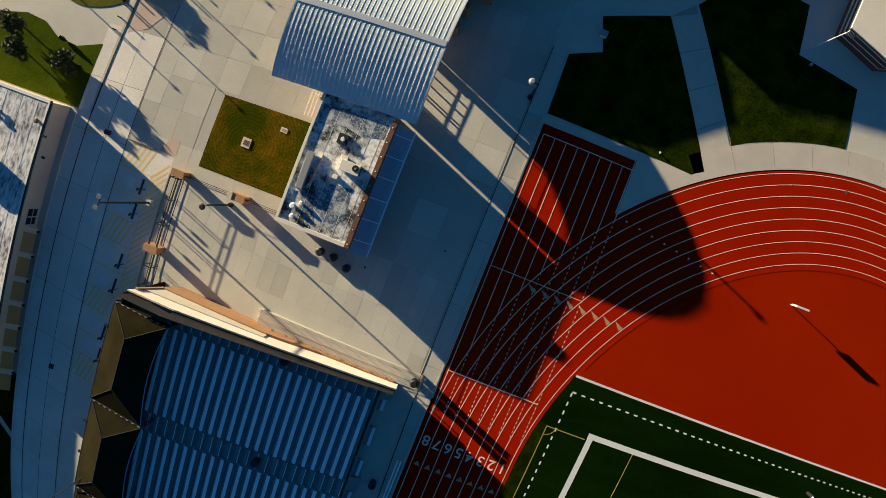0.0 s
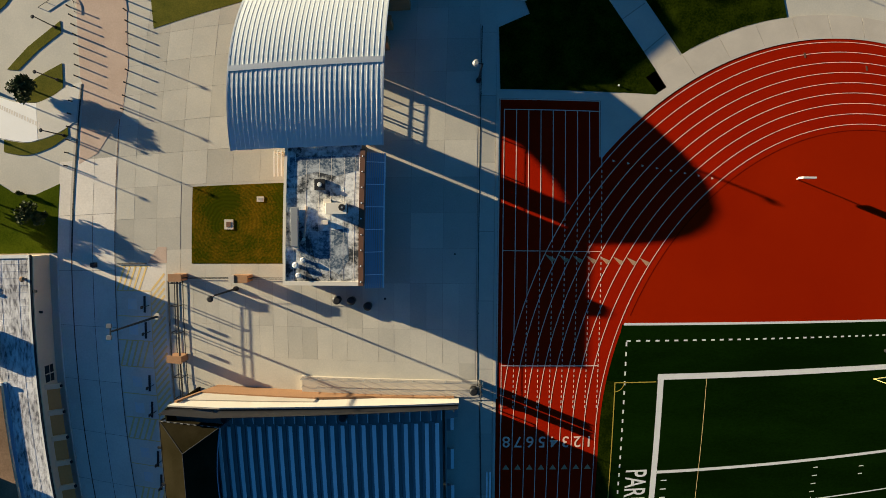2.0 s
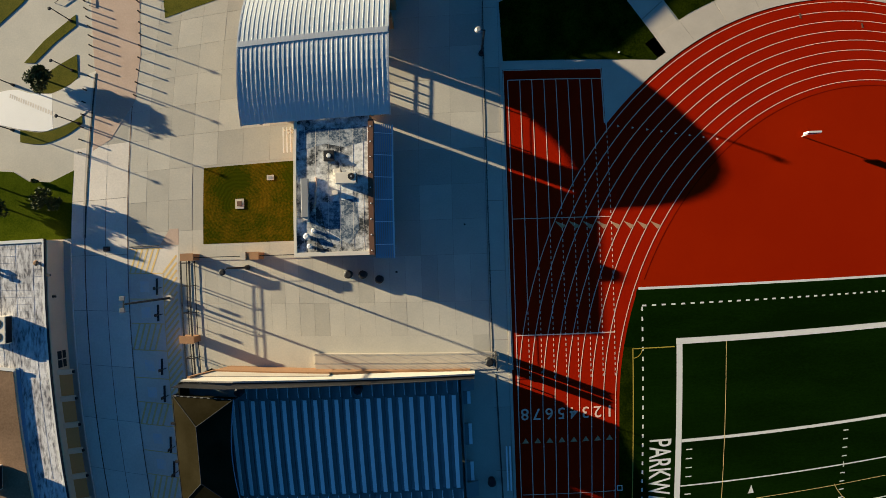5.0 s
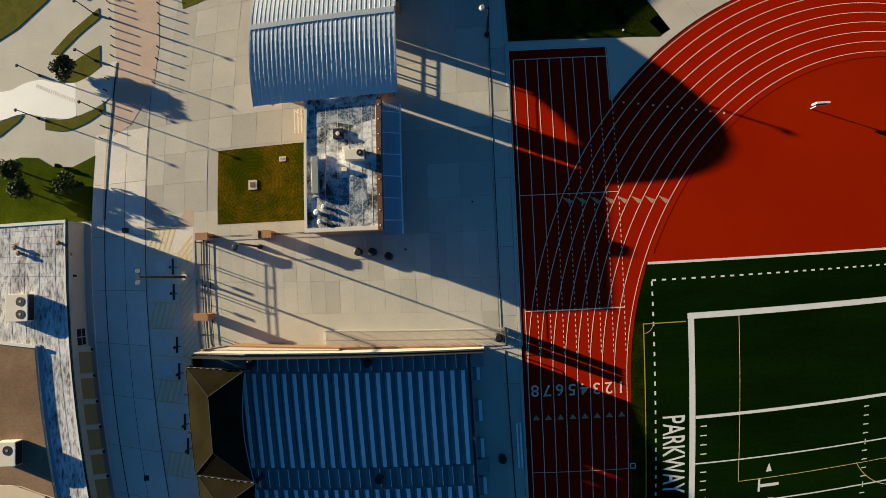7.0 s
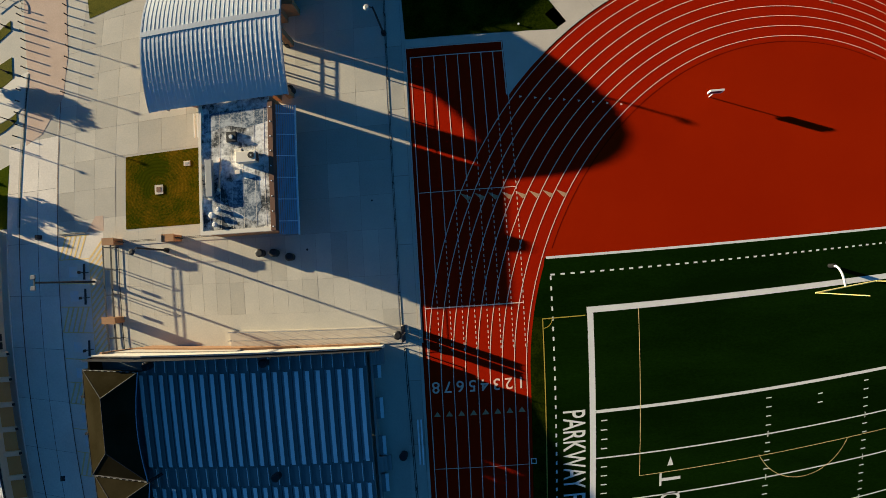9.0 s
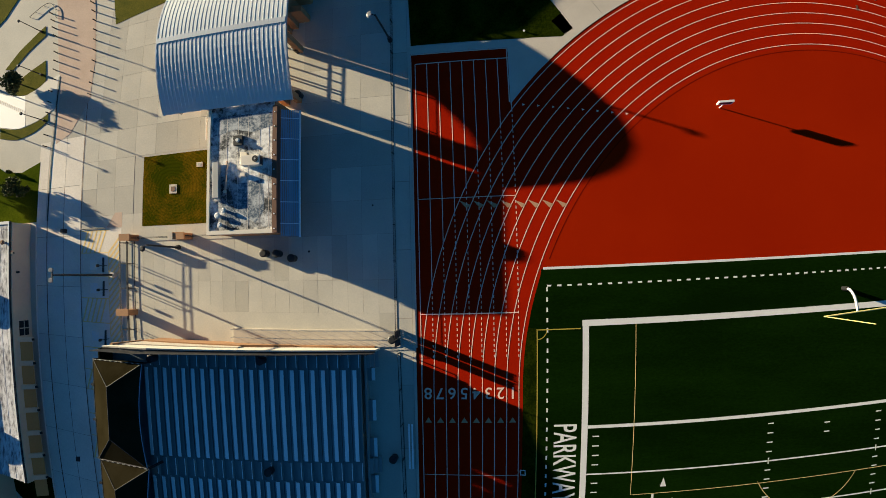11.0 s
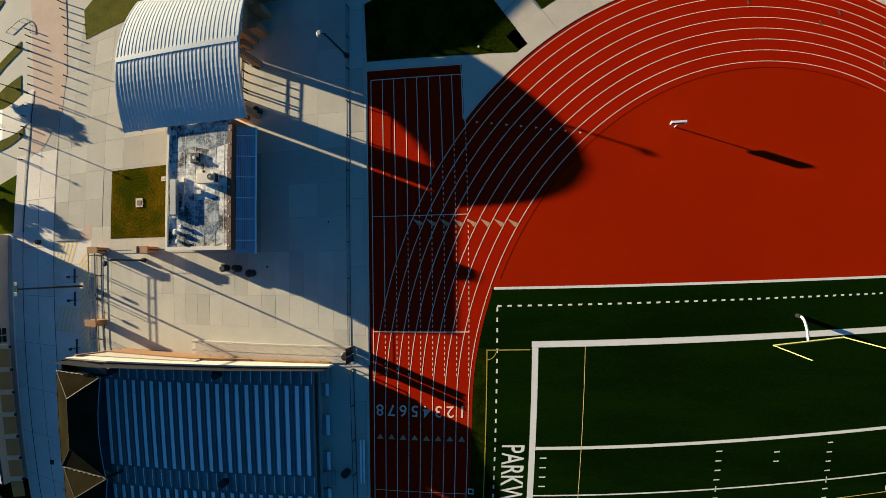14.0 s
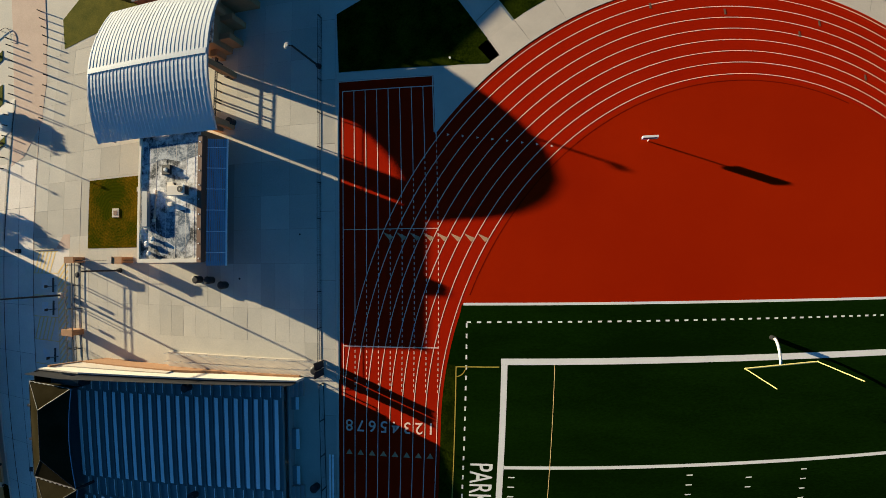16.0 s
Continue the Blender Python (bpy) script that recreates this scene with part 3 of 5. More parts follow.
def bollard(x, y, first=[]):
    k = shrink(x, y)
    if not first:
        ob = thing("bollard", x, y, "slim dark steel bollard beside the paved road", "bollard", "bollards along the paved road")
        part("post", made(tube, (0, 0, 0), (0, 0, 0.85), 0.075, 0.065, 10), BLACK, ob, local=k)
        part("cap", made(tube, (0, 0, 0.85), (0, 0, 0.95), 0.095, 0.06, 10), BLACK, ob, local=k)
        first.append(ob)
        return ob
    px, py = plan(x, y)
    return copy_thing(first[0], pose(px, py, 0))


for k in range(12):
    y = 40.4 - 1.4 * k
    bollard(-38.95 - 0.0255 * max(y - 29.0, 0) ** 2 - 0.012 * max(28.0 - y, 0) ** 2, y)
for k in range(9):
    y = 38.2 - 1.25 * k
    bollard(-46.15 - 0.0285 * max(y - 28.2, 0) ** 2, y)
for k in range(6):
    bollard(-46.65, 26.7 - 1.43 * k)


rail = thing("loop_rail", -50.5, 40.2, "thin dark curved rail beside the bollards", "rail")
bm = bmesh.new()
line = curve([(-54.4, 39.2), (-53.1, 39.6), (-51.4, 40.1), (-49.8, 40.0), (-48.4, 38.7), (-48.0, 37.4)], 4)
for (x0, y0), (x1, y1) in zip(line, line[1:]):
    tube(bm, (x0, y0, 0.3), (x1, y1, 0.3), 0.045, seg=6)
part("rail", bm, BLACK, rail)
for x, y in line[::4]:
    part("foot", made(tube, (x, y, 0), (x, y, 0.3), 0.04, seg=6), BLACK, rail)


def lamp_post(x, y, h, arm, reach, label, heads=1, scale=None, group="lamp posts", white=False):
    """A pole with an arm turned by so many degrees, and a lamp head at its end."""
    k = scale or shrink(x, y)
    ob = thing("lamp_post", x, y, label, "lamp post", group)
    part("base", made(tube, (0, 0, 0), (0, 0, 0.5), 0.26, 0.20, 12), BLACK, ob, "dark round foot", local=k)
    part("pole", made(tube, (0, 0, 0.4), (0, 0, h), 0.10, 0.08), BLACK, ob, local=k)
    for j in range(heads):
        a = radians(arm + 360 * j / heads)
        d = Vector((math.cos(a), math.sin(a), 0))
        part("arm", made(tube, (0, 0, h - 0.1), (*(d * reach).xy, h + 0.05), 0.045), BLACK, ob, local=k)
        c = d * (reach + 0.2)
        bm = bmesh.new()
        bmesh.ops.create_cone(bm, cap_ends=True, segments=14, radius1=0.30, radius2=0.16, depth=0.2, matrix=Matrix.Translation((c.x, c.y, h + 0.02)))
        part("lamp_head", bm, GREY if white else BLACK, ob, "round pale lamp head" if white else "round dark lamp head", local=k)
    return ob


LP = "dark lamp post with a round head"
lamp_post(-24.84, 6.63, 6.2, 215, 0.35, LP + " on the plaza")
lamp_post(-2.15, 25.5, 6.4, 170, 0.30, LP.replace("round", "round white") + " by the gutter strip", white=True)
for x, y in ((-50.8, 36), (-49.3, 29.5), (-47.5, 23), (-60.4, 29.6), (-59.3, 23.7)):
    lamp_post(x, y, 4.6, 170, 0.2, LP + " beside the grass strips", scale=0.62)
lamp_post(-27.5, 38.1, 4.8, 160, 0.3, LP + " on the far lawn", scale=0.75)


LAMPGREY = mat("lamp_grey", (0.13, 0.14, 0.16), 0.5, 0.1, 0.2, bump=0)


def mast(x, y):
    k = shrink(x, y)
    ob = thing("light_mast", x, y, "tall dark light mast with twin floodlights over the parking bays", "light mast")
    part("base", made(tube, (0, 0, 0), (0, 0, 0.8), 0.32, 0.30, 14), WALK, ob, "round concrete footing", local=k)
    part("pole", made(tube, (0, 0, 0.8), (0, 0, 11.0), 0.12, 0.08, 10), BLACK, ob, local=k)
    part("cross_arm", made(box, -0.05, 0.05, -0.55, 0.55, 11.0 - 0.05, 11.0 + 0.05), BLACK, ob, local=k)
    for s in (-1, 1):
        part("floodlight", made(box, -0.32, 0.12, s * 0.5 - 0.19, s * 0.5 + 0.19, 11.0 - 0.05, 11.0 + 0.12), LAMPGREY, ob, "flat grey floodlight", local=k, bevel=0.02)


mast(-33.85, 3.8)

# ---- fences, pillars ----
def fence(name, pts, h, label, step=2.4, rails=(0.15, 1.0), infill=True, bar=0.03):
    ob = thing(name, *pts[0], label, "fence")
    q = dense(pts, step, closed=False)
    for x, y in q:
        part("post", made(box, x - 0.04, x + 0.04, y - 0.04, y + 0.04, 0, h), BLACK, ob)
    for (x0, y0), (x1, y1) in zip(q, q[1:]):
        for f in rails:
            part("rail", made(tube, (x0, y0, h * f), (x1, y1, h * f), bar, seg=6), BLACK, ob)
        if not infill:
            continue
        bm = bmesh.new()
        n = int(math.hypot(x1 - x0, y1 - y0) / 0.16)
        for j in range(1, n):
            u = j / n
            tube(bm, (x0 + (x1 - x0) * u, y0 + (y1 - y0) * u, h * rails[0]), (x0 + (x1 - x0) * u, y0 + (y1 - y0) * u, h * rails[-1]), 0.006, seg=4)
        tagged(part("picket_infill", bm, BLACK, ob), kind="stuff")
    return ob


def pillar(x, y, wx, wy, h, cap=None):
    ob = thing("brick_pillar", x, y, "square orange brick fence pillar with a stone cap", "pillar", "brick fence pillars")
    bm = bmesh.new()
    box(bm, x - wx / 2, x + wx / 2, y - wy / 2, y + wy / 2, 0, h)
    part("shaft", bm, BRICK, ob)
    bm = bmesh.new()
    box(bm, x - wx / 2 - 0.06, x + wx / 2 + 0.06, y - wy / 2 - 0.06, y + wy / 2 + 0.06, h, h + 0.12)
    part("cap", bm, cap or BRICK, ob, "pale concrete cap" if cap else "brick cap course")


ob = thing("gate_frame", -31.0, 2.2, "black steel gate frame of two long beams on legs", "gate")
for x in (-31.85, -30.85):
    part("beam", made(box, x - 0.10, x + 0.10, -4.4, 7.4, 1.66, 1.70), BLACK, ob)
    part("ground_rail", made(box, x - 0.05, x + 0.05, -4.4, 7.4, 0.14, 0.18), BLACK, ob)
    for y in (7.2, 5.0, 2.4, -2.0, -4.2):
        part("leg", made(box, x - 0.035, x + 0.035, y - 0.035, y + 0.035, 0, 1.66), BLACK, ob)
for y in (7.2, 5.0, 2.4, -2.0, -4.2):
    part("cross_bar", made(box, -31.75, -30.95, y - 0.05, y + 0.05, 1.66, 1.70), BLACK, ob)
fence("steel_fence", [(-30.2, 7.7), (-25.0, 7.7)], 1.65, "black steel fence beside the lawn", 2.6, infill=False)
fence("steel_fence", [(-23.0, 7.7), (-18.9, 7.7)], 1.65, "black steel fence beside the lawn", 2.6, infill=False)
pillar(-31.0, 7.75, 1.4, 0.6, 1.9)
pillar(-23.75, 7.7, 1.35, 0.6, 1.9)
pillar(-31.4, -0.15, 1.6, 0.6, 2.0)
pillar(-24.65, 7.7, 0.45, 0.6, 2.0, WALK)
fence("chain_link_fence", [(-1.95, 30.5), (-1.95, -1.6)], 1.05, "low wire fence along the track", 3.05, (0.05, 1.0), bar=0.02)
# Unseen panels, added to cast two bars of shade on the track.
ob = thing("screen_panel", -1.72, -2.05, "two tall dark panels in the wire fence, added to cast bars of shade", "gate")
for y0, y1 in ((-2.62, -2.08), (-1.86, -1.32)):
    part("panel", made(box, -1.74, -1.70, y0, y1, 0.1, 2.35), BLACK, ob)
    for y in (y0, y1):
        part("post", made(box, -1.77, -1.67, y - 0.04, y + 0.04, 0, 2.4), BLACK, ob)
fence("chain_link_fence", [(-1.75, -3.4), (-1.3, -30)], 1.2, "low wire fence in front of the grandstand", 3.05, (0.05, 1.0))


def bin_at(x, y, z=0.0, h=0.95, r=0.36, on=None):
    ob = thing("litter_bin", x, y, "round black litter bin standing on the concrete" if z < 1 else "round black litter bin on the grandstand aisle", "litter bin", "litter bins", z=z, on=on)
    k = shrink(x, y)
    part("drum", made(tube, (0, 0, 0), (0, 0, h), r * 0.92, r, 16), BLACK, ob, local=k)
    bm = bmesh.new()
    bmesh.ops.create_cone(bm, cap_ends=True, segments=16, radius1=r * 1.05, radius2=r * 0.7, depth=0.12, matrix=Matrix.Translation((0, 0, h + 0.06)))
    part("lid", bm, BLACK, ob, "domed black lid", local=k)


for x, y in ((-14.55, 5.8), (-13.2, 5.75), (-11.7, 5.3), (-2.3, -2.15), (-2.5, -13.4), (-11.1, 20.8), (-11.5, 25.6)):
    bin_at(x, y, 0.026)
ob = thing("drain_cover", -10.2, 5.9, "small round iron cover in the slabs", "drain")
part("lid", made(tube, (0, 0, 0), (0, 0, 0.03), 0.12, seg=12), BLACK, ob, local=1.0)
ob = thing("drain_cover", -42.6, -18.8, "square iron drain grate in the drive", "drain")
part("lid", made(box, -0.4, 0.4, -0.45, 0.45, 0.02, 0.05), BLACK, ob, local=0.8)
ob = thing("drain_cover", -4.0, 9.9, "small round iron cover in the slabs", "drain")
part("lid", made(tube, (0, 0, 0), (0, 0, 0.03), 0.10, seg=12), BLACK, ob, local=1.0)
ob = thing("utility_pedestal", -42.3, 8.9, "dark utility pedestal beside the drive", "utility box")
part("body", made(box, -0.3, 0.3, -0.3, 0.3, 0, 0.7), BLACK, ob, local=0.8, bevel=0.03)
part("door", made(box, -0.24, 0.24, -0.325, -0.30, 0.1, 0.6), BROWN, ob, "brown access door", local=0.8)
ob = thing("kerb_rail", -37.0, 9.0, "low dark rail at the end of the hatched bay", "rail")
part("rail", made(tube, (-39.2, 9.0, 0.14), (-35.3, 9.0, 0.14), 0.05), BLACK, ob)
part("foot", made(tube, (-39.1, 9.0, 0), (-39.1, 9.0, 0.14), 0.05), BLACK, ob)
part("foot", made(tube, (-35.4, 9.0, 0), (-35.4, 9.0, 0.14), 0.05), BLACK, ob)
setting("ramp_tactile", made(prism, [(-35.2, 9.05), (-33.9, 10.65), (-32.8, 10.65), (-32.8, 9.05)], 0.0, 0.03), PAVER, "small brick-red kerb ramp", "pavement")

# utility boxes in the square lawn
ob = thing("utility_vault", -25.6, 12.7, "square concrete vault with a dark hatch in the lawn", "utility box")
part("collar", made(box, -0.45, 0.45, -0.5, 0.5, 0, 0.14), WALK, ob, local=1.0)
part("hatch", made(box, -0.24, 0.24, -0.26, 0.26, 0.14, 0.18), BROWN, ob, "dark brown hatch", local=1.0)
ob = thing("utility_vault", -22.3, 15.0, "small pale concrete lid in the lawn", "utility box")
part("collar", made(box, -0.36, 0.36, -0.26, 0.26, 0, 0.12), WALK, ob, local=1.0)
part("hatch", made(box, -0.2, 0.2, -0.12, 0.12, 0.12, 0.15), GREY, ob, "grey hatch", local=1.0)

setting("chute_edge", made(strip, [(-0.22, -3), (-0.22, 23.74), (8.66, 23.74), (8.66, 18.6)], 0.10, 0.056), LANE, "thin white edge line of the straight", "line")
# worn marks on the outer lanes and the seam round the infield
for x, y in ((29.76, 30.1), (37.29, 29.72), (47.41, 29.0), (44.96, 27.81), (51.8, 23.94)):
    part("worn_mark", made(box, x - 0.11, x + 0.11, y - 0.28, y + 0.28, ZT, Z1), BROWN, track)
part("seam", made(strip, arc(CX, CY, R0 - 0.62, 158, 70, 50), 0.10, ZT + 0.010), TRACKDARK, infield, "dark seam round the infield")

# ---- grandstand ----
def face(bm, y0, y1, outline):
    """A slab standing between y0 and y1, its outline given as (x, z)."""
    a, b = [bm.verts.new((x, y0, z)) for x, z in outline], [bm.verts.new((x, y1, z)) for x, z in outline]
    for n in range(len(a)):
        bm.faces.new((a[n - 1], a[n], b[n], b[n - 1]))
    bm.faces.new(a), bm.faces.new(b)
    bmesh.ops.recalc_face_normals(bm, faces=bm.faces[:])


stand = thing("grandstand", -14, -9, "large aluminium grandstand with long rows of benches, all in shade", "grandstand")
NR, XT, XB, ZTOP, ZBOT = 22, -24.9, -5.55, 6.6, 2.2
YEND = -34.0
AISLES = ((-4.75, -3.15), (-15.5, -13.45), (-25.9, -23.9))
BAYS = ((-13.4, -4.8), (-23.85, -15.55), (-34.0, -25.95))
for i in range(NR):
    x = XT + (XB - XT) * i / (NR - 1)
    z = ZTOP + (ZBOT - ZTOP) * i / (NR - 1)
    bm = bmesh.new()
    box(bm, x - 0.46, x + 0.46, YEND, -3.15, z - 0.75, z - 0.33)
    part("footboard", bm, DECK, stand)
    for y0, y1 in BAYS:
        part("foot_plank", made(box, x - 0.45, x - 0.23, y0, y1, z - 0.33, z - 0.30), PLANK, stand)
    for y0, y1 in BAYS:
        part("bench", made(box, x - 0.17, x + 0.18, y0, y1, z - 0.05, z), ALU, stand)
        part("riser", made(box, x - 0.20, x - 0.17, y0, y1, z - 0.33, z - 0.06), DECK, stand)
    for y0, y1 in AISLES:
        part("aisle_step", made(box, x - 0.02, x + 0.40, y0 + 0.15, y1 - 0.15, z - 0.33, z - 0.20), DECK, stand)
        part("step_nosing", made(box, x + 0.36, x + 0.42, y0 + 0.15, y1 - 0.15, z - 0.20, z - 0.17), ALU, stand)
    if i % 2 == 0:
        for y in [-3.6 - 5.05 * j for j in range(7)]:
            part("support_post", made(box, x - 0.08, x + 0.08, y - 0.08, y + 0.08, 0, z - 0.74), GREY, stand)
# Carried up to the roofs so that no low sun reaches the top rows.
part("back_wall", made(box, -29.6, -29.45, YEND, -13.9, 0, 8.0), BRONZE, stand)
part("back_wall", made(box, -29.6, -29.45, -13.85, -3.15, 0, 8.0), BRONZE, stand)
part("front_wall", made(box, -4.85, -4.72, YEND, -3.15, 0, 1.2), GREY, stand)
part("top_walkway", made(box, -29.45, -25.36, YEND, -3.15, 5.8, 6.0), DECK, stand)
bm = bmesh.new()
cap = bmesh.new()
face(bm, -3.15, -2.95, [(-27.3, 0), (-29.6, 7.4), (-24.5, 7.0), (-3.6, 2.0), (-3.6, 0)])
for x0, x1, z0, z1 in ((-29.6, -24.5, 7.4, 7.0), (-24.5, -3.6, 7.0, 2.0)):
    hexa(cap, [(x0, -3.16, z0 + 0.01), (x1, -3.16, z1 + 0.01), (x1, -3.08, z1 + 0.01), (x0, -3.08, z0 + 0.01)], [(x0, -3.16, z0 + 0.08), (x1, -3.16, z1 + 0.08), (x1, -3.08, z1 + 0.08), (x0, -3.08, z0 + 0.08)])
part("side_wall", bm, CREAM, stand, "cream rendered side wall")
part("coping", cap, BLACK, stand, "thin black sloping rail cap")
for k in range(13):
    x = -29.3 + 2.1 * k
    z = 7.3 - max(x + 24.5, 0) / 20.9 * 5.1
    part("rail_post", made(box, x - 0.03, x + 0.03, -3.30, -3.24, z - 0.3, z + 1.6), BLACK, stand)
# Screen added above the rail; its height casts the stand's shade on the track.
bm = bmesh.new()
for x0, x1, z0, z1 in ((-29.6, -24.5, 9.3, 9.3), (-24.5, -3.7, 9.3, 3.2)):
    hexa(bm, [(x0, -3.23, z0 - 2.4), (x1, -3.23, z1 - 1.6), (x1, -3.21, z1 - 1.6), (x0, -3.21, z0 - 2.4)], [(x0, -3.23, z0), (x1, -3.23, z1), (x1, -3.21, z1), (x0, -3.21, z0)])
part("shade_screen", bm, BLACK, stand, "solid black screen on the rail, added to cast shade")
part("hand_rail", made(tube, (-24.5, -3.27, 7.6), (-3.7, -3.27, 2.5), 0.035, seg=6), BLACK, stand)
# steps and short benches before the front wall
for y0, y1 in ((-5.95, -4.8), (-9.75, -7.8), (-13.3, -11.45), (-17.0, -15.2), (-21.5, -19.5)):
    part("front_step", made(box, -4.72, -4.36, y0, y1, 0, 0.62), DECK, stand)
    part("front_bench", made(box, -4.36, -4.06, y0, y1, 0.38, 0.45), ALU, stand)
    part("bench_leg", made(box, -4.26, -4.16, y0 + 0.1, y0 + 0.2, 0, 0.38), GREY, stand)
    part("bench_leg", made(box, -4.26, -4.16, y1 - 0.2, y1 - 0.1, 0, 0.38), GREY, stand)
for y in (-3.95, -14.15):
    for k in range(3):
        part("front_stair", made(box, -4.72 + 0.34 * k, -4.38 + 0.34 * k, y - 0.75, y + 0.75, 0, 1.0 - 0.32 * k), GREY, stand)
for y, x in ((-3.9, -13.65), (-14.4, -13.5), (-3.9, -24.0)):
    i = (x - XT) / (XB - XT)
    bin_at(x, y, ZTOP + (ZBOT - ZTOP) * i - 0.2, on=stand)
setting("stand_apron", made(box, -4.6, -2.0, -45, -3.0, -0.05, 0.018), CONCRETE, "concrete walk before the grandstand", "pavement")

# hipped shade roofs along the top of the stand
for k in range(4):
    yn, ys = -4.2 - 9.95 * k, -14.1 - 9.95 * k
    ob = thing("shade_roof", -27.0, (yn + ys) / 2, "dark bronze hipped cloth shade roof on steel posts", "shade roof", "shade roofs over the top rows", z=6.0, on=stand)
    a, b, c, d = (-30.2, yn, 8.1), (-24.0, yn, 8.5), (-24.2, ys, 8.5), (-30.4, ys, 8.1)
    r0, r1 = (-27.3, yn - 2.2, 9.7), (-27.4, ys + 2.75, 9.7)
    sag = tuple((c[0] + (b[0] - c[0]) * j / 8 - 0.55 * math.sin(math.pi * j / 8), c[1] + (b[1] - c[1]) * j / 8, 8.5) for j in range(1, 8))
    for nm, q in (("west_panel", (a, d, r1, r0)), ("east_panel", (b, r0, r1, c) + sag), ("north_panel", (a, r0, b)), ("south_panel", (d, c, r1))):
        bm = bmesh.new()
        f = bm.faces.new([bm.verts.new(p) for p in q])
        f.normal_update()
        if f.normal.z < 0:
            f.normal_flip()
        bmesh.ops.solidify(bm, geom=bm.faces[:], thickness=0.04)
        part(nm, bm, BRONZE, ob)
    for p, q in ((a, b), (c, d), (d, a), (r0, r1), (a, r0), (b, r0), (c, r1), (d, r1)):
        part("frame_tube", made(tube, p, q, 0.045, seg=6), BLACK, ob)
    for p in (a, b, c, d):
        part("post", made(tube, (p[0] + (0.75 if p[0] < -28 else 0.0), p[1], 5.9), p, 0.07), BLACK, ob)
    if k == 0:
        # Added below the roof edge to keep low sun off the benches.
        part("valance", made(box, -29.4, -24.0, yn - 0.05, yn - 0.01, 7.5, 8.2), BRONZE, ob, "dark cloth valance along the north edge, added to block low sun")
    edge = [b] + list(sag[::-1]) + [c]
    bm = bmesh.new()
    for p, q in zip(edge, edge[1:]):
        tube(bm, p, q, 0.04, seg=6)
    part("edge_cable", bm, AWNING, ob, "pale edge cable of the cloth")
    for j in range(9):
        u = (j + 0.5) / 9
        x = a[0] + (b[0] - a[0]) * u
        part("lacing_clip", made(box, x - 0.13, x + 0.13, yn - 0.02, yn + 0.04, 8.16 + 0.4 * u, 8.22 + 0.4 * u), GREY, ob, "small pale lacing clip" if j == 0 else "")
    for u in (0.25, 0.6):
        bm = made(box, -30.6, -30.2, yn + (ys - yn) * u - 0.1, yn + (ys - yn) * u + 0.1, 8.0, 8.2)
        part("floodlight", bm, BLACK, ob)

ob = thing("lamp_post", -28.5, -22, "dark lamp arm reaching out over the parking bays", "lamp post", on=stand)
part("arm", made(tube, (-29.3, -22.3, 8.6), (-33.6, -28.0, 8.6), 0.06, seg=6), BLACK, ob)
part("lamp_head", made(box, -33.85, -33.4, -28.5, -27.7, 8.45, 8.65), BLACK, ob)
part("upright", made(tube, (-29.3, -22.3, 5.9), (-29.3, -22.3, 8.65), 0.07, seg=8), BLACK, ob)

# brick base and concrete panel on the stand's north side
part("brick_base", made(face, -2.95, -2.78, [(-27.28, 0), (-28.22, 3.0), (-16.5, 2.6), (-11.5, 1.2), (-4.0, 0.5), (-4.0, 0)]), BRICK, stand, "orange brick base of the side wall")
part("concrete_panel", made(face, -2.95, -2.85, [(-28.0, 3.0), (-28.75, 5.6), (-16.4, 3.6), (-16.4, 2.6)]), WALK, stand, "grey concrete panel above the brick")
part("brick_base_cap", made(face, -2.95, -2.72, [(-28.2, 3.0), (-28.2, 3.12), (-16.5, 2.72), (-11.5, 1.32), (-11.5, 1.2), (-16.5, 2.6)]), BRICK, stand)
part("brick_edge", made(face, -2.95, -2.76, [(-28.22, 3.02), (-29.3, 6.5), (-29.0, 6.5), (-27.95, 3.14)]), BRICK, stand, "raking brick edge of the side wall")
# ramp with rails
ramp = thing("access_ramp", -10, -2.2, "low pale concrete ramp with thin metal rails", "ramp")
bm = bmesh.new()
hexa(bm, [(-18.2, -2.9, 0), (-1.7, -2.9, 0), (-1.7, -1.35, 0), (-18.2, -1.35, 0)], [(-18.2, -2.9, 0.55), (-1.7, -2.9, 0.08), (-1.7, -1.35, 0.08), (-18.2, -1.35, 0.55)])
part("slab", bm, WALK, ramp)
for y in (-1.42, -2.2):
    part("rail", made(tube, (-18.1, y, 1.45), (-1.8, y, 0.98), 0.022, seg=6), GREY, ramp)
    part("rail", made(tube, (-18.1, y, 1.0), (-1.8, y, 0.55), 0.018, seg=6), GREY, ramp)
    for k in range(12):
        x = -18.1 + 1.48 * k
        part("rail_post", made(tube, (x, y, 0.05), (x, y, 1.45 - 0.47 * (x + 18.1) / 16.3), 0.022, seg=6), GREY, ramp)

# team benches beside the track
for x in (-1.05, -0.75):
    ob = thing("team_bench", x, -12.2, "long bare aluminium bench beside the track", "bench", "team benches")
    part("seat", made(box, x - 0.07, x + 0.07, -14.4, -10.0, 0.40, 0.45), ALU, ob)
    for y in (-10.4, -12.2, -14.0):
        part("leg", made(box, x - 0.04, x + 0.04, y - 0.04, y + 0.04, 0, 0.40), GREY, ob)

# ---- concession building ----
concession = thing("concession_building", -15.3, 12.5, "flat-roofed concession building with a badly stained white roof", "building")
part("wall", made(box, -18.6, -12.0, 7.55, 19.4, 0, 4.3), BRICK, concession)
part("roof", made(box, -18.6, -12.0, 7.55, 19.4, 4.3, 4.42), MEMBRANE, concession)
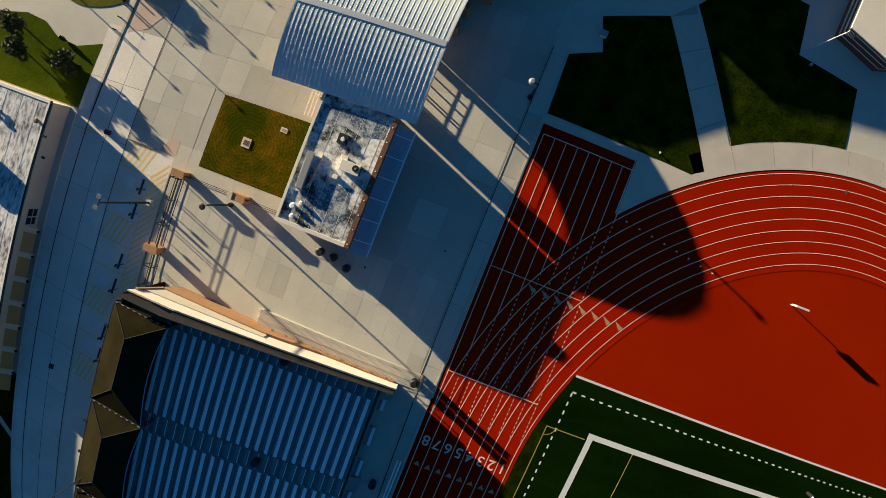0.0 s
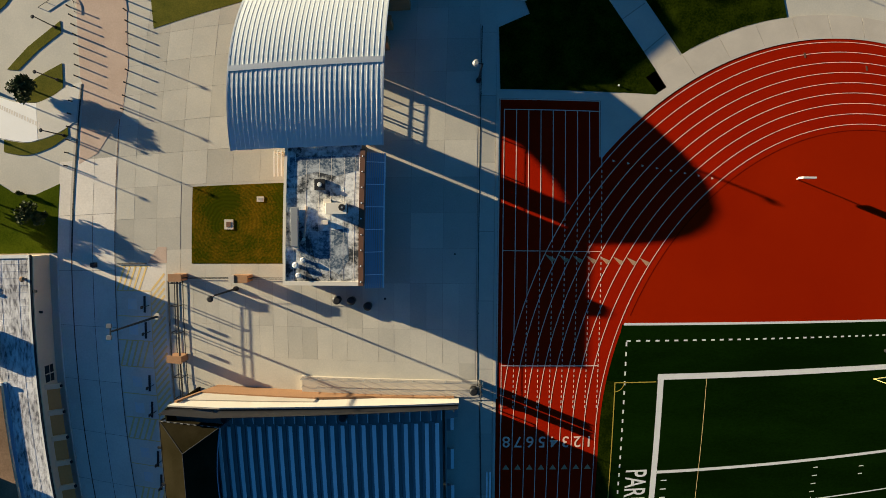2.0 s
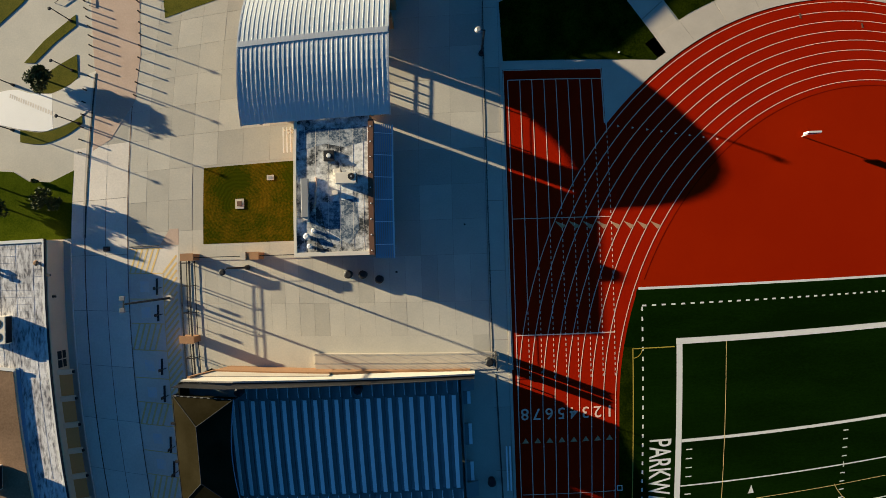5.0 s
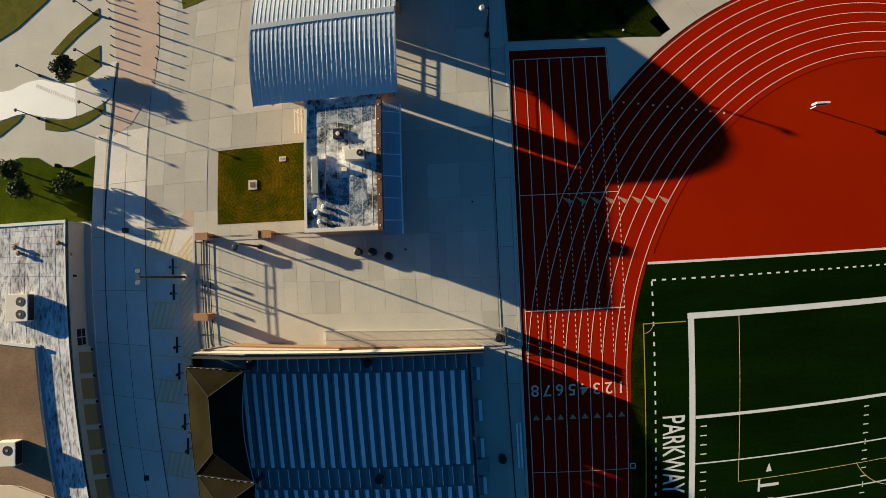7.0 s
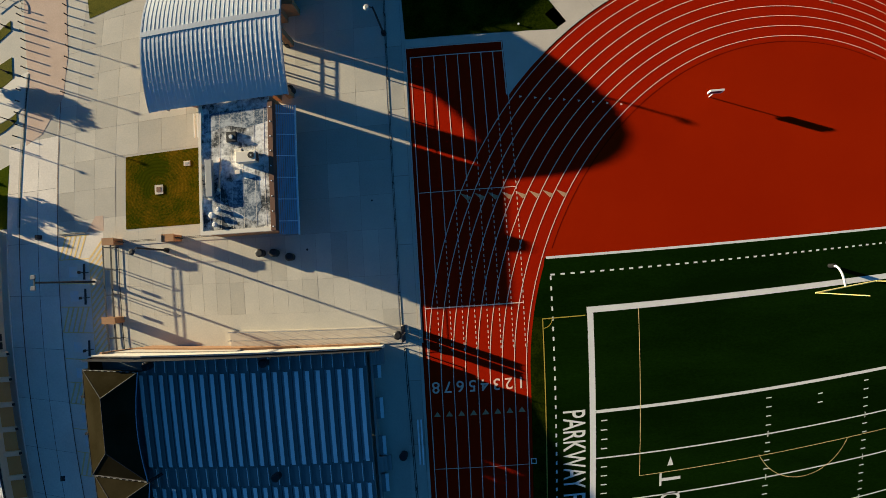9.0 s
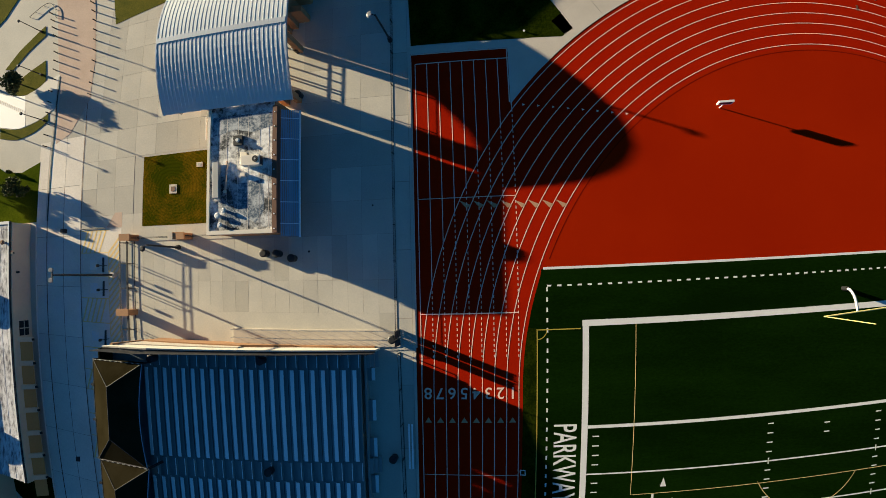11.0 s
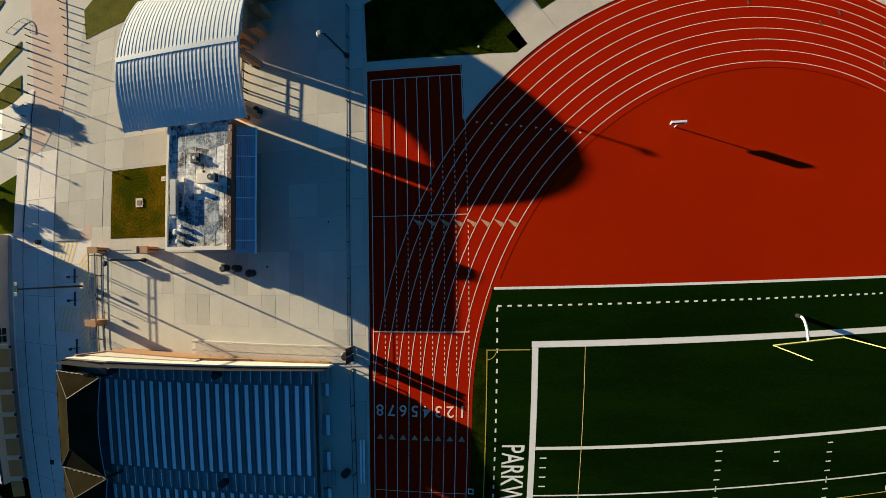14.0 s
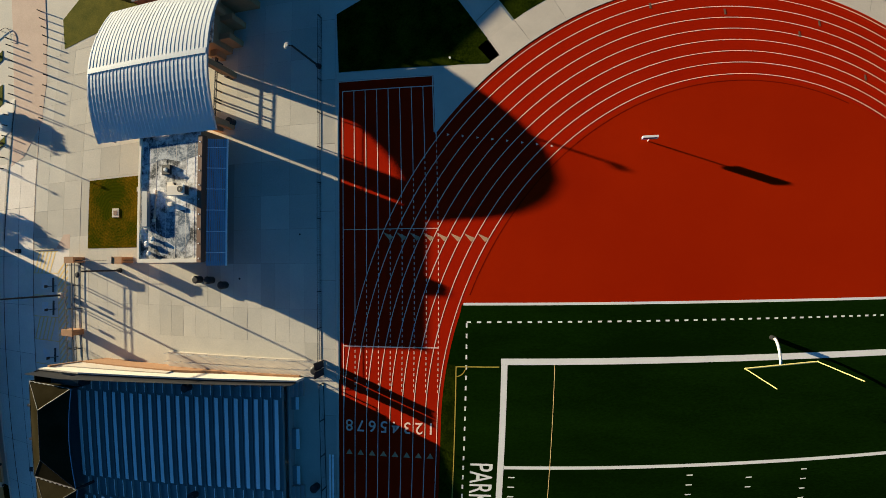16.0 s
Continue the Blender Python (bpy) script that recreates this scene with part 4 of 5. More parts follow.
for x0, x1, y0, y1 in ((-18.75, -18.5, 7.45, 19.5), (-18.5, -12.05, 7.45, 7.8)):
    part("parapet", made(box, x0, x1, y0, y1, 4.0, 4.62), CREAM, concession, "pale stained parapet")
part("fascia", made(box, -12.05, -11.62, 7.45, 18.8, 3.9, 4.68), BROWN, concession, "brown metal fascia")
for k in range(9):
    part("bolt", made(tube, (-11.85, 7.8 + 1.3 * k, 4.68), (-11.85, 7.8 + 1.3 * k, 4.72), 0.06, seg=8), ALU, concession)
for k in range(9):
    x0, x1 = -11.6 + 0.17 * k, -11.6 + 0.17 * (k + 1) - 0.06
    z0, z1 = 3.75 - 0.11 * k, 3.75 - 0.11 * (k + 1) + 0.03
    bm = bmesh.new()
    hexa(bm, [(x0, 7.15, z0 - 0.05), (x1, 7.15, z1 - 0.05), (x1, 18.6, z1 - 0.05), (x0, 18.6, z0 - 0.05)], [(x0, 7.15, z0), (x1, 7.15, z1), (x1, 18.6, z1), (x0, 18.6, z0)])
    part("awning_slat", bm, AWNING, concession, "long blue-grey metal awning slat" if k == 0 else "")
for k in range(6):
    y = 8.3 + 1.9 * k
    part("awning_bracket", made(tube, (-11.6, y, 3.82), (-10.15, y, 2.84), 0.035, seg=6), ALU, concession)
    part("awning_stay", made(tube, (-11.95, y, 2.0), (-10.3, y, 2.7), 0.035, seg=6), GREY, concession)
part("awning_gutter", made(box, -10.16, -10.04, 7.1, 18.6, 2.68, 2.82), ALU, concession)
# dark bluish roof patches: stains, with shade on the roof painted in
PATCH = mat("dark_roof_patch", (0.05, 0.085, 0.13), 0.7, 0.5, 0.8, 4, 0.9, 0.05, dark=(0.45, 0.47, 0.48), cut=(0.47, 0.60))
for pts in ([(-16.4, 11.9), (-13.1, 12.2), (-12.9, 9.6), (-13.8, 8.4), (-15.9, 9.7)], [(-18.3, 18.3), (-12.2, 18.3), (-12.2, 17.0), (-14.2, 16.6), (-15.9, 17.0), (-18.3, 16.5)], [(-17.4, 11.0), (-16.9, 10.6), (-15.7, 9.4), (-15.2, 8.3), (-16.0, 8.0), (-17.0, 9.5)]):
    part("roof_patch", made(prism, pts, 4.41, 4.43, 0.8), PATCH, concession, "dark bluish roof patch, stains and shade in one colour")
for x in (-17.8, -16.75, -15.6, -14.55, -13.4, -12.5):
    part("roof_seam", made(box, x - 0.015, x + 0.015, 7.9, 18.6, 4.425, 4.435), DRIVE, concession)


def roof_unit(x, y, z, wx, wy, h, label, on, fans=((0, 0),), k=1.0, r=0.32):
    ob = thing("air_conditioner", x, y, label, "air conditioner", z=z, on=on)
    part("casing", made(box, -wx / 2, wx / 2, -wy / 2, wy / 2, 0.08, h), CREAM, ob, local=k, bevel=0.03)
    part("curb", made(box, -wx / 2 + 0.1, wx / 2 - 0.1, -wy / 2 + 0.1, wy / 2 - 0.1, 0, 0.08), GREY, ob, local=k)
    for fx, fy in fans:
        bm = made(tube, (fx, fy, h - 0.02), (fx, fy, h + 0.05), r, seg=20)
        fan = part("fan_guard", bm, BLACK, ob, "round dark fan guard", local=k)
        part("hub", made(tube, (fx, fy, h + 0.05), (fx, fy, h + 0.08), r * 0.3, seg=10), GREY, fan, local=k)
    part("louvre", made(box, wx / 2, wx / 2 + 0.02, -wy / 2 + 0.1, wy / 2 - 0.1, 0.2, h - 0.15), BLACK, ob, "dark louvred side", local=k)


roof_unit(-13.9, 13.85, 4.42, 1.95, 1.05, 1.0, "beige rooftop air conditioner with a round fan", concession, ((0.55, 0.1),))
roof_unit(-14.7, 14.45, 4.42, 0.7, 0.5, 0.7, "small beige rooftop unit beside the larger one", concession, ())
roof_unit(-14.9, 12.7, 4.42, 0.5, 0.4, 0.4, "small pale rooftop box", concession, ())
ob = thing("roof_duct", -17.6, 12.3, "long pale metal roof duct", "duct", z=4.42, on=concession)
part("trunk", made(box, -0.33, 0.33, -1.75, 1.9, 0.1, 0.62), GREY, ob, local=1.0, bevel=0.03)
part("outlet", made(box, -0.2, 0.25, -2.0, -1.75, 0.05, 0.5), CREAM, ob, local=1.0)
ob = thing("roof_duct", -16.85, 12.4, "thin rusty pipe run across the roof", "pipe", z=4.42, on=concession)
part("pipe", made(tube, (0, -1.2, 0.12), (0.25, 1.9, 0.12), 0.10), PAVER, ob, local=1.0)
part("elbow", made(tube, (0, -1.2, 0.02), (0, -1.2, 0.3), 0.16), CREAM, ob, local=1.0)
for x, y, r in ((-17.55, 9.15, 0.32), (-17.3, 8.3, 0.26), (-16.9, 9.6, 0.25)):
    ob = thing("roof_vent", x, y, "round white mushroom roof vent", "roof vent", "mushroom roof vents", z=4.42, on=concession)
    part("neck", made(tube, (0, 0, 0), (0, 0, 0.3), r * 0.6), GREY, ob, local=1.0)
    part("cowl", made(tube, (0, 0, 0.28), (0, 0, 0.48), r, r * 0.55, 16), WHITE, ob, local=1.0)
ob = thing("roof_vent", -15.5, 15.9, "dark square exhaust vent on the roof", "roof vent", z=4.42, on=concession)
part("curb", made(box, -0.5, 0.5, -0.5, 0.5, 0, 0.3), BLACK, ob, local=1.0, bevel=0.03)
part("cowl", made(tube, (0, 0, 0.3), (0, 0, 0.5), 0.22, 0.16, 16), WHITE, ob, local=1.0)
for k in range(3):
    ob = thing("downpipe", -20.4 + 0.36 * k, 18.0, "white downpipe beside the concession building", "downpipe", "white downpipes")
    part("pipe", made(box, -0.06, 0.06, -1.2, 1.3, 2.2, 2.35), WHITE, ob, local=1.0)
    part("bracket", made(box, -0.04, 0.04, 1.1, 1.2, 0, 2.2), WHITE, ob, local=1.0)

# ---- vaulted canopy ----
canopy = thing("vaulted_canopy", -16.8, 25.3, "barrel-vaulted canopy of pale ribbed metal on brick columns", "canopy")
CX0, CX1, CY0, CY1 = -23.75, -10.2, 19.1, 33.4


def vault(u):
    return CY0 + (CY1 - CY0) * u, 5.2 + 9.0 * u - 9.45 * u * u


NP = 31
PW, RIB = (CX1 - CX0) / NP, 0.060
for k in range(NP):
    x0 = CX0 + PW * k
    for u0, u1, n in ((0.0, 0.468, 9), (0.492, 1.0, 9)):
        bm = bmesh.new()
        prev = None
        for i in range(n + 1):
            y, z = vault(u0 + (u1 - u0) * i / n)
            row = [bm.verts.new((x0 + a, y, z + b)) for a, b in ((0, 0), (0, 0.03), (0.02, RIB), (0.09, RIB), (0.11, 0.03), (PW, 0.03), (PW, 0))]
            if prev:
                for j in range(7):
                    bm.faces.new((prev[j], prev[(j + 1) % 7], row[(j + 1) % 7], row[j]))
            else:
                bm.faces.new(row[::-1])
            prev = row
        bm.faces.new(prev)
        bmesh.ops.recalc_face_normals(bm, faces=bm.faces[:])
        part("roof_panel", bm, ROOFMETAL, canopy)


def vault_bar(x0, x1, u0, u1, za, zb, n=16):
    bm = bmesh.new()
    prev = None
    for i in range(n + 1):
        y, z = vault(u0 + (u1 - u0) * i / n)
        row = [bm.verts.new(p) for p in ((x0, y, z + za), (x1, y, z + za), (x1, y, z + zb), (x0, y, z + zb))]
        if prev:
            for j in range(4):
                bm.faces.new((prev[j], prev[(j + 1) % 4], row[(j + 1) % 4], row[j]))
        else:
            bm.faces.new(row[::-1])
        prev = row
    bm.faces.new(prev)
    bmesh.ops.recalc_face_normals(bm, faces=bm.faces[:])
    return bm


RIDGE = mat("ridge_cap_metal", (0.50, 0.53, 0.56), 0.45, 0.05, 0.1, bump=0, metal=0.2)
part("ridge_cap", vault_bar(CX0 - 0.03, CX1 + 0.03, 0.462, 0.498, 0.02, 0.12, 2), RIDGE, canopy, "flat pale ridge cap")
for x in (CX0 - 0.10, CX1):
    part("edge_trim", vault_bar(x, x + 0.12, 0.0, 1.0, -0.25, 0.07), RIDGE, canopy)
for x in (-22.0, -18.6, -15.2, -11.8):
    part("arch_rib", vault_bar(x, x + 0.2, 0.0, 1.0, -0.45, -0.02), GREY, canopy)
for u in (0.02, 0.27, 0.5, 0.75, 0.97):
    y, z = vault(u)
    part("purlin", made(box, CX0, CX1, y - 0.08, y + 0.08, z - 0.25, z - 0.03), GREY, canopy)
for x, y0 in ((-21.6, 21.0), (-11.2, 20.4)):
    for y in (y0, 25.6, 31.4):
        z = vault((y - CY0) / (CY1 - CY0))[1] - 0.2
        col = part("column", made(box, x - 0.28, x + 0.28, y - 0.28, y + 0.28, 0, z), BRICK, canopy, "square brick column")
ticket = thing("ticket_building", -12.3, 30.5, "low orange brick ticket building under the vaulted canopy", "building")
part("wall", made(box, -13.9, -11.5, 28.0, 33.6, 0, 4.2), BRICK, ticket)
part("wing_wall", made(box, -11.5, -10.3, 28.6, 29.2, 0, 3.0), BRICK, ticket)
part("wing_wall", made(box, -11.5, -10.1, 30.6, 31.2, 0, 3.0), BRICK, ticket)
part("wing_wall", made(box, -11.5, -8.6, 32.6, 33.3, 0, 3.0), BRICK, ticket)
part("roof", made(box, -14.0, -11.4, 27.9, 33.7, 4.2, 4.35), MEMBRANE, ticket)
gate = thing("entrance_gate", -12.6, 23.2, "black steel entrance gates under the canopy", "gate")
for y in (21.3, 22.1, 22.9, 23.2, 24.1, 25.0, 26.0, 27.0):
    part("gate_post", made(box, -12.66, -12.54, y - 0.06, y + 0.06, 0, 1.35), BLACK, gate)
for z in (1.0, 1.33):
    part("gate_rail", made(box, -12.65, -12.55, 21.0, 27.4, z, z + 0.08), BLACK, gate)
# Pillars added under the canopy, the first tall to shape the lit patch.
pillar(-12.5, 20.5, 0.6, 1.0, 4.9)
pillar(-12.5, 27.7, 0.6, 0.6, 2.0)

# unseen hall, its roof line shaped so that its shade falls on the lawns
hall = thing("brick_hall", -16, 41, "unseen hall with a rising roof, added to shade the lawns", "building")
bm = bmesh.new()
q = ((34.0, 0), (49.0, 0), (49.0, 5.5), (42.6, 7.0), (37.8, 6.2), (34.0, 5.5))
a, b = [bm.verts.new((-21, y, z)) for y, z in q], [bm.verts.new((-9.4, y, z)) for y, z in q]
for i in range(6):
    bm.faces.new((a[i - 1], a[i], b[i], b[i - 1]))
bm.faces.new(a), bm.faces.new(b)
bmesh.ops.recalc_face_normals(bm, faces=bm.faces[:])
part("wall", bm, DARKBRICK, hall)
for y0, y1, z0, z1 in ((34.0, 37.8, 5.5, 6.2), (37.8, 42.6, 6.2, 7.0), (42.6, 49.0, 7.0, 5.5)):
    bm = bmesh.new()
    hexa(bm, [(-21.2, y0, z0 + 0.01), (-9.3, y0, z0 + 0.01), (-9.3, y1, z1 + 0.01), (-21.2, y1, z1 + 0.01)], [(-21.2, y0, z0 + 0.12), (-9.3, y0, z0 + 0.12), (-9.3, y1, z1 + 0.12), (-21.2, y1, z1 + 0.12)])
    part("roof_slope", bm, MEMBRANE, hall)
# Second unseen hall, added so that its shade lies north of the sunlit triangle.
hall = thing("brick_hall", -16, 58, "tall unseen hall far behind the canopy, added for its shade", "building")
part("wall", made(box, -26, -9.4, 58.4, 80, 0, 13.0), DARKBRICK, hall)
part("roof", made(box, -26.2, -9.2, 58.2, 80.2, 13.0, 13.2), MEMBRANE, hall)

# ---- school ----
school = thing("school_building", -49, -4, "cream school building with a weathered flat white roof", "building")
HS = 3.7
XF = -49.2                     # the east front
part("wall", made(box, -78, XF, -22.4, 10.0, 0, HS), SCHOOLCREAM, school)
part("roof", made(box, -78, XF - 0.4, -22.4, 9.7, HS, HS + 0.05), SCHOOLROOF, school)
part("parapet", made(box, XF - 0.4, XF - 0.15, -22.4, 10.15, HS, HS + 0.16), BLACK, school, "dark metal parapet edge")
part("parapet_cap", made(box, XF - 0.65, XF - 0.4, -22.4, 10.15, HS, HS + 0.2), WHITE, school, "white parapet flashing")
part("parapet", made(box, -78, XF - 0.15, 9.8, 10.15, HS, HS + 0.16), WHITE, school, "white parapet edge")
for k in range(4):
    x = XF - 2.3 - 2.9 * k
    part("roof_lap", made(box, x - 0.02, x + 0.02, -22.2 if x > -54.4 else -3.7, 9.7, HS + 0.05, HS + 0.07), SCHOOLROOF, school)
for k in range(42):
    y = 9.2 - 0.75 * k
    part("roof_lap", made(box, -62 if y > -3.5 else -54.6, XF - 0.7, y - 0.025, y + 0.025, HS + 0.05, HS + 0.075), SCHOOLROOF, school)
part("upper_storey", made(box, -78, -55.3, -22.4, -4.0, HS, HS + 0.45), SCHOOLCREAM, school)
part("upper_roof", made(box, -78, -55.5, -22.2, -4.2, HS + 0.45, HS + 0.51), GRAVEL, school, "brown gravelled upper roof")
part("upper_coping", made(box, -78, -55.2, -4.25, -3.9, HS + 0.45, HS + 0.62), WHITE, school, "white coping of the upper roof")
# Thin blue-grey strip in place of the shadow beside the upper storey.
part("upper_shade_strip", made(box, -55.3, -54.7, -22.4, -3.9, HS + 0.05, HS + 0.16), AWNING, school, "blue-grey strip painting the upper storey's shade on the roof")
TANPANEL = mat("tan_panel", (0.62, 0.33, 0.11), 0.8, 0.15, 0.2, 8, 0.5, 0.05)
part("window", made(box, XF, XF + 0.08, -3.75, -1.95, 0.7, 2.5), SCREEN, school, "dark window in four panes")
part("mullion", made(box, XF + 0.08, XF + 0.16, -2.91, -2.79, 0.7, 2.5), SCHOOLCREAM, school)
part("transom", made(box, XF + 0.08, XF + 0.15, -3.75, -1.95, 1.55, 1.65), SCHOOLCREAM, school)
for k in range(7):
    y = -4.2 - 2.95 * k
    bm = bmesh.new()
    hexa(bm, [(XF, y - 0.28, 2.4), (XF + 1.3, y - 0.28, 1.0), (XF + 1.3, y + 0.28, 1.0), (XF, y + 0.28, 2.4)], [(XF, y - 0.28, 2.95), (XF + 1.45, y - 0.28, 1.42), (XF + 1.45, y + 0.28, 1.42), (XF, y + 0.28, 2.95)])
    part("pilaster", bm, SCHOOLCREAM, school, "sloping cream pilaster")
    part("wall_lamp", made(box, XF + 1.3, XF + 1.6, y - 0.14, y + 0.14, 1.15, 1.5), BLACK, school, "small dark wall lamp")
    bm = bmesh.new()
    hexa(bm, [(XF, y - 2.65, 2.3), (XF + 1.05, y - 2.65, 1.1), (XF + 1.05, y - 0.3, 1.1), (XF, y - 0.3, 2.3)], [(XF, y - 2.65, 2.5), (XF + 1.15, y - 2.65, 1.2), (XF + 1.15, y - 0.3, 1.2), (XF, y - 0.3, 2.5)])
    part("bay_panel", bm, TANPANEL, school, "sloping tan bay panel")
for y, z in ((4.0, 2.6), (6.3, 3.6)):
    part("wall_lamp", made(box, XF, XF + 0.5, y - 0.12, y + 0.12, z, z + 0.25), BLACK, school, "small dark wall lamp")
# Unseen wing, added so that its shade covers the drive and lawn.
part("shade_wing", made(box, -78, -57.5, -45, -22.45, 0, 4.2), SCHOOLCREAM, school, "plain unseen wing of the school, added to shade the drive")
roof_unit(-57.5, 0.3, HS + 0.05, 2.6, 3.0, 1.5, "beige rooftop air conditioner with two dark fans", school, ((0.45, 0.7), (0.45, -0.7)), 0.9, 0.5)
roof_unit(-62.6, -17.6, HS + 0.51, 2.2, 2.6, 1.6, "pale rooftop air conditioner on the gravelled roof", school, ((0.2, 0.4),), 0.9, 0.5)
for x, y in ((-50.6, 7.6), (-57.9, 6.6), (-58.6, 7.3)):
    ob = thing("roof_vent", x, y, "small dark roof vent on the school", "roof vent", "school roof vents", z=HS + 0.05, on=school)
    part("neck", made(tube, (0, 0, 0), (0, 0, 0.5), 0.22), GREY, ob, local=0.7)
    part("cowl", made(tube, (0, 0, 0.45), (0, 0, 0.7), 0.4, 0.2, 14), GRAVEL, ob, local=0.7)

# ---- north-east corner: brick building, flag ----
hall2 = thing("corner_building", 31, 50, "dark red brick corner building with pale string courses", "building")
HB = [(23.4, 44.6), (28.6, 43.3), (41, 49.5), (36, 63.6), (25.6, 62)]
part("wall", made(prism, HB, 0, 4.0), DARKBRICK, hall2)
for z in (1.2, 2.3, 3.3):
    part("string_course", made(prism, [(23.3, 44.6), (28.6, 43.3), (41, 49.4), (36.1, 63.7), (25.5, 62.1)], z, z + 0.22), CREAM, hall2, "pale stone string course")
part("roof", made(prism, [(23.2, 44.5), (28.6, 43.2), (41.1, 49.4), (36.2, 63.8), (25.4, 62.2)], 4.0, 4.25), CREAM, hall2, "pale stone cornice and roof")
for k in range(3):
    x, y = 33.6 + 3.2 * k, 46.45 + 1.43 * k
    part("window", made(box, x, x + 1.2, y - 0.12, y + 0.3, 2.6, 3.2), SCREEN, hall2, "dark glazed window")
flag = thing("flagpole", 21.4, 42.1, "white flagpole with a limp striped flag", "flagpole")
part("pole", made(tube, (0, 0, 0), (0, 0, 7.5), 0.06, 0.04), WHITE, flag, local=0.85)
part("finial", made(tube, (0, 0, 7.5), (0, 0, 7.62), 0.09, 0.03), GOAL, flag, local=0.85)
RED = mat("red_cloth", (0.35, 0.03, 0.03), 0.9, 0.1, 0.1, bump=0)
for k in range(6):
    bm = bmesh.new()
    prev = None
    for j in range(7):
        x, z, d = 0.05 + 0.16 * j, 7.4 - 0.14 * k - 0.05 * j, 0.07 * math.sin(1.7 * j + 0.4 * k)
        row = [bm.verts.new(p) for p in ((x, d - 0.01, z - 0.14), (x, d + 0.01, z - 0.14), (x, d + 0.01, z), (x, d - 0.01, z))]
        if prev:
            for n in range(4):
                bm.faces.new((prev[n - 1], prev[n], row[n], row[n - 1]))
        prev = row
    part("stripe", bm, RED if k % 2 == 0 else WHITE, flag, local=0.85)
ob = thing("utility_box", 1.8, 33.7, "small grey utility cabinet on the concrete", "utility box")
part("body", made(box, -0.4, 0.4, -0.3, 0.3, 0, 0.9), GREY, ob, local=0.9, bevel=0.03)
part("door", made(box, -0.32, 0.32, -0.325, -0.3, 0.1, 0.8), DRIVE, ob, "worn metal door", local=0.9)
lamp_post(21.6, 40.1, 1.0, 200, 0.05, "short white-topped path light on the lawn", group="path lights", white=True, scale=0.55)
ob = thing("lawn_sprinkler", 10.4, 25.3, "small white sprinkler head in the lawn", "sprinkler")
part("riser", made(tube, (0, 0, 0), (0, 0, 0.25), 0.06), GREY, ob, local=1.0)
part("head", made(tube, (0, 0, 0.25), (0, 0, 0.33), 0.11), WHITE, ob, local=1.0)

# ---- field things ----
gx, gy = 39.9, 0.6
k = shrink(gx, gy)
goal = thing("goal_post", gx, gy, "yellow goal post with a white gooseneck on the end line", "goal post")
bm = bmesh.new()
pts = [(0, 0, 0), (0, 0, 1.0)] + [(0, -2.0 * (1 - math.cos(a)), 1.0 + 2.0 * math.sin(a)) for a in [radians(15 * i) for i in range(1, 7)]]
for p, q in zip(pts, pts[1:]):
    tube(bm, p, q, 0.11, seg=10)
part("gooseneck", bm, WHITE, goal, "white curved gooseneck", local=k)
part("base_pad", made(tube, (0, 0, 0), (0, 0, 1.2), 0.20, seg=14), BLACK, goal, "black base padding", local=k)
part("crossbar", made(tube, (-2.75, -2.40, 3.05), (2.75, -1.60, 3.05), 0.07), GOAL, goal, local=k)
for s in (-1, 1):
    part("upright", made(tube, (s * 2.7, -2.0 + 0.39 * s, 3.05), (s * 2.7, -2.0 + 0.39 * s, 13.5), 0.04), GOAL, goal, local=k)
clock = thing("play_clock", 28.1, 17.5, "white-framed play clock board on a slim post", "play clock")
k = shrink(28.5, 17.6)
part("post", made(tube, (0, 0, 0), (0, 0, 1.8), 0.045), WHITE, clock, local=k)
part("board", made(box, -0.56, 0.56, -0.06, 0.06, 1.7, 2.55), SCREEN, clock, "dark display board", local=k)
for x0, x1, z0, z1 in ((-0.62, 0.62, 2.50, 2.62), (-0.62, 0.62, 1.64, 1.76), (-0.62, -0.52, 1.76, 2.50), (0.52, 0.62, 1.76, 2.50)):
    part("frame_bar", made(box, x0, x1, -0.09, 0.09, z0, z1), WHITE, clock, local=k)
ob = thing("ground_box", 9.25, -14.75, "small square box frame at the turf's edge", "ground box")
bm = bmesh.new()
for x0, x1, y0, y1 in ((-0.28, 0.28, 0.2, 0.28), (-0.28, 0.28, -0.28, -0.2), (-0.28, -0.2, -0.2, 0.2), (0.2, 0.28, -0.2, 0.2)):
    box(bm, x0, x1, y0, y1, 0, 0.07)
part("frame", bm, WHITE, ob, local=0.95)
part("lid", made(box, -0.2, 0.2, -0.2, 0.2, 0, 0.04), BLACK, ob, "dark lid", local=0.95)
setting("turf_verge", made(prism, [(CX - R0 + 0.36, -45), (10.35, -45), (10.35, -1.4)] + [(x, y) for x, y in arc(CX, CY, R0 - 0.36, 170, 180, 8)], 0.0, ZT + 0.010), GRASS, "strip of worn grass between track and turf", "grass")


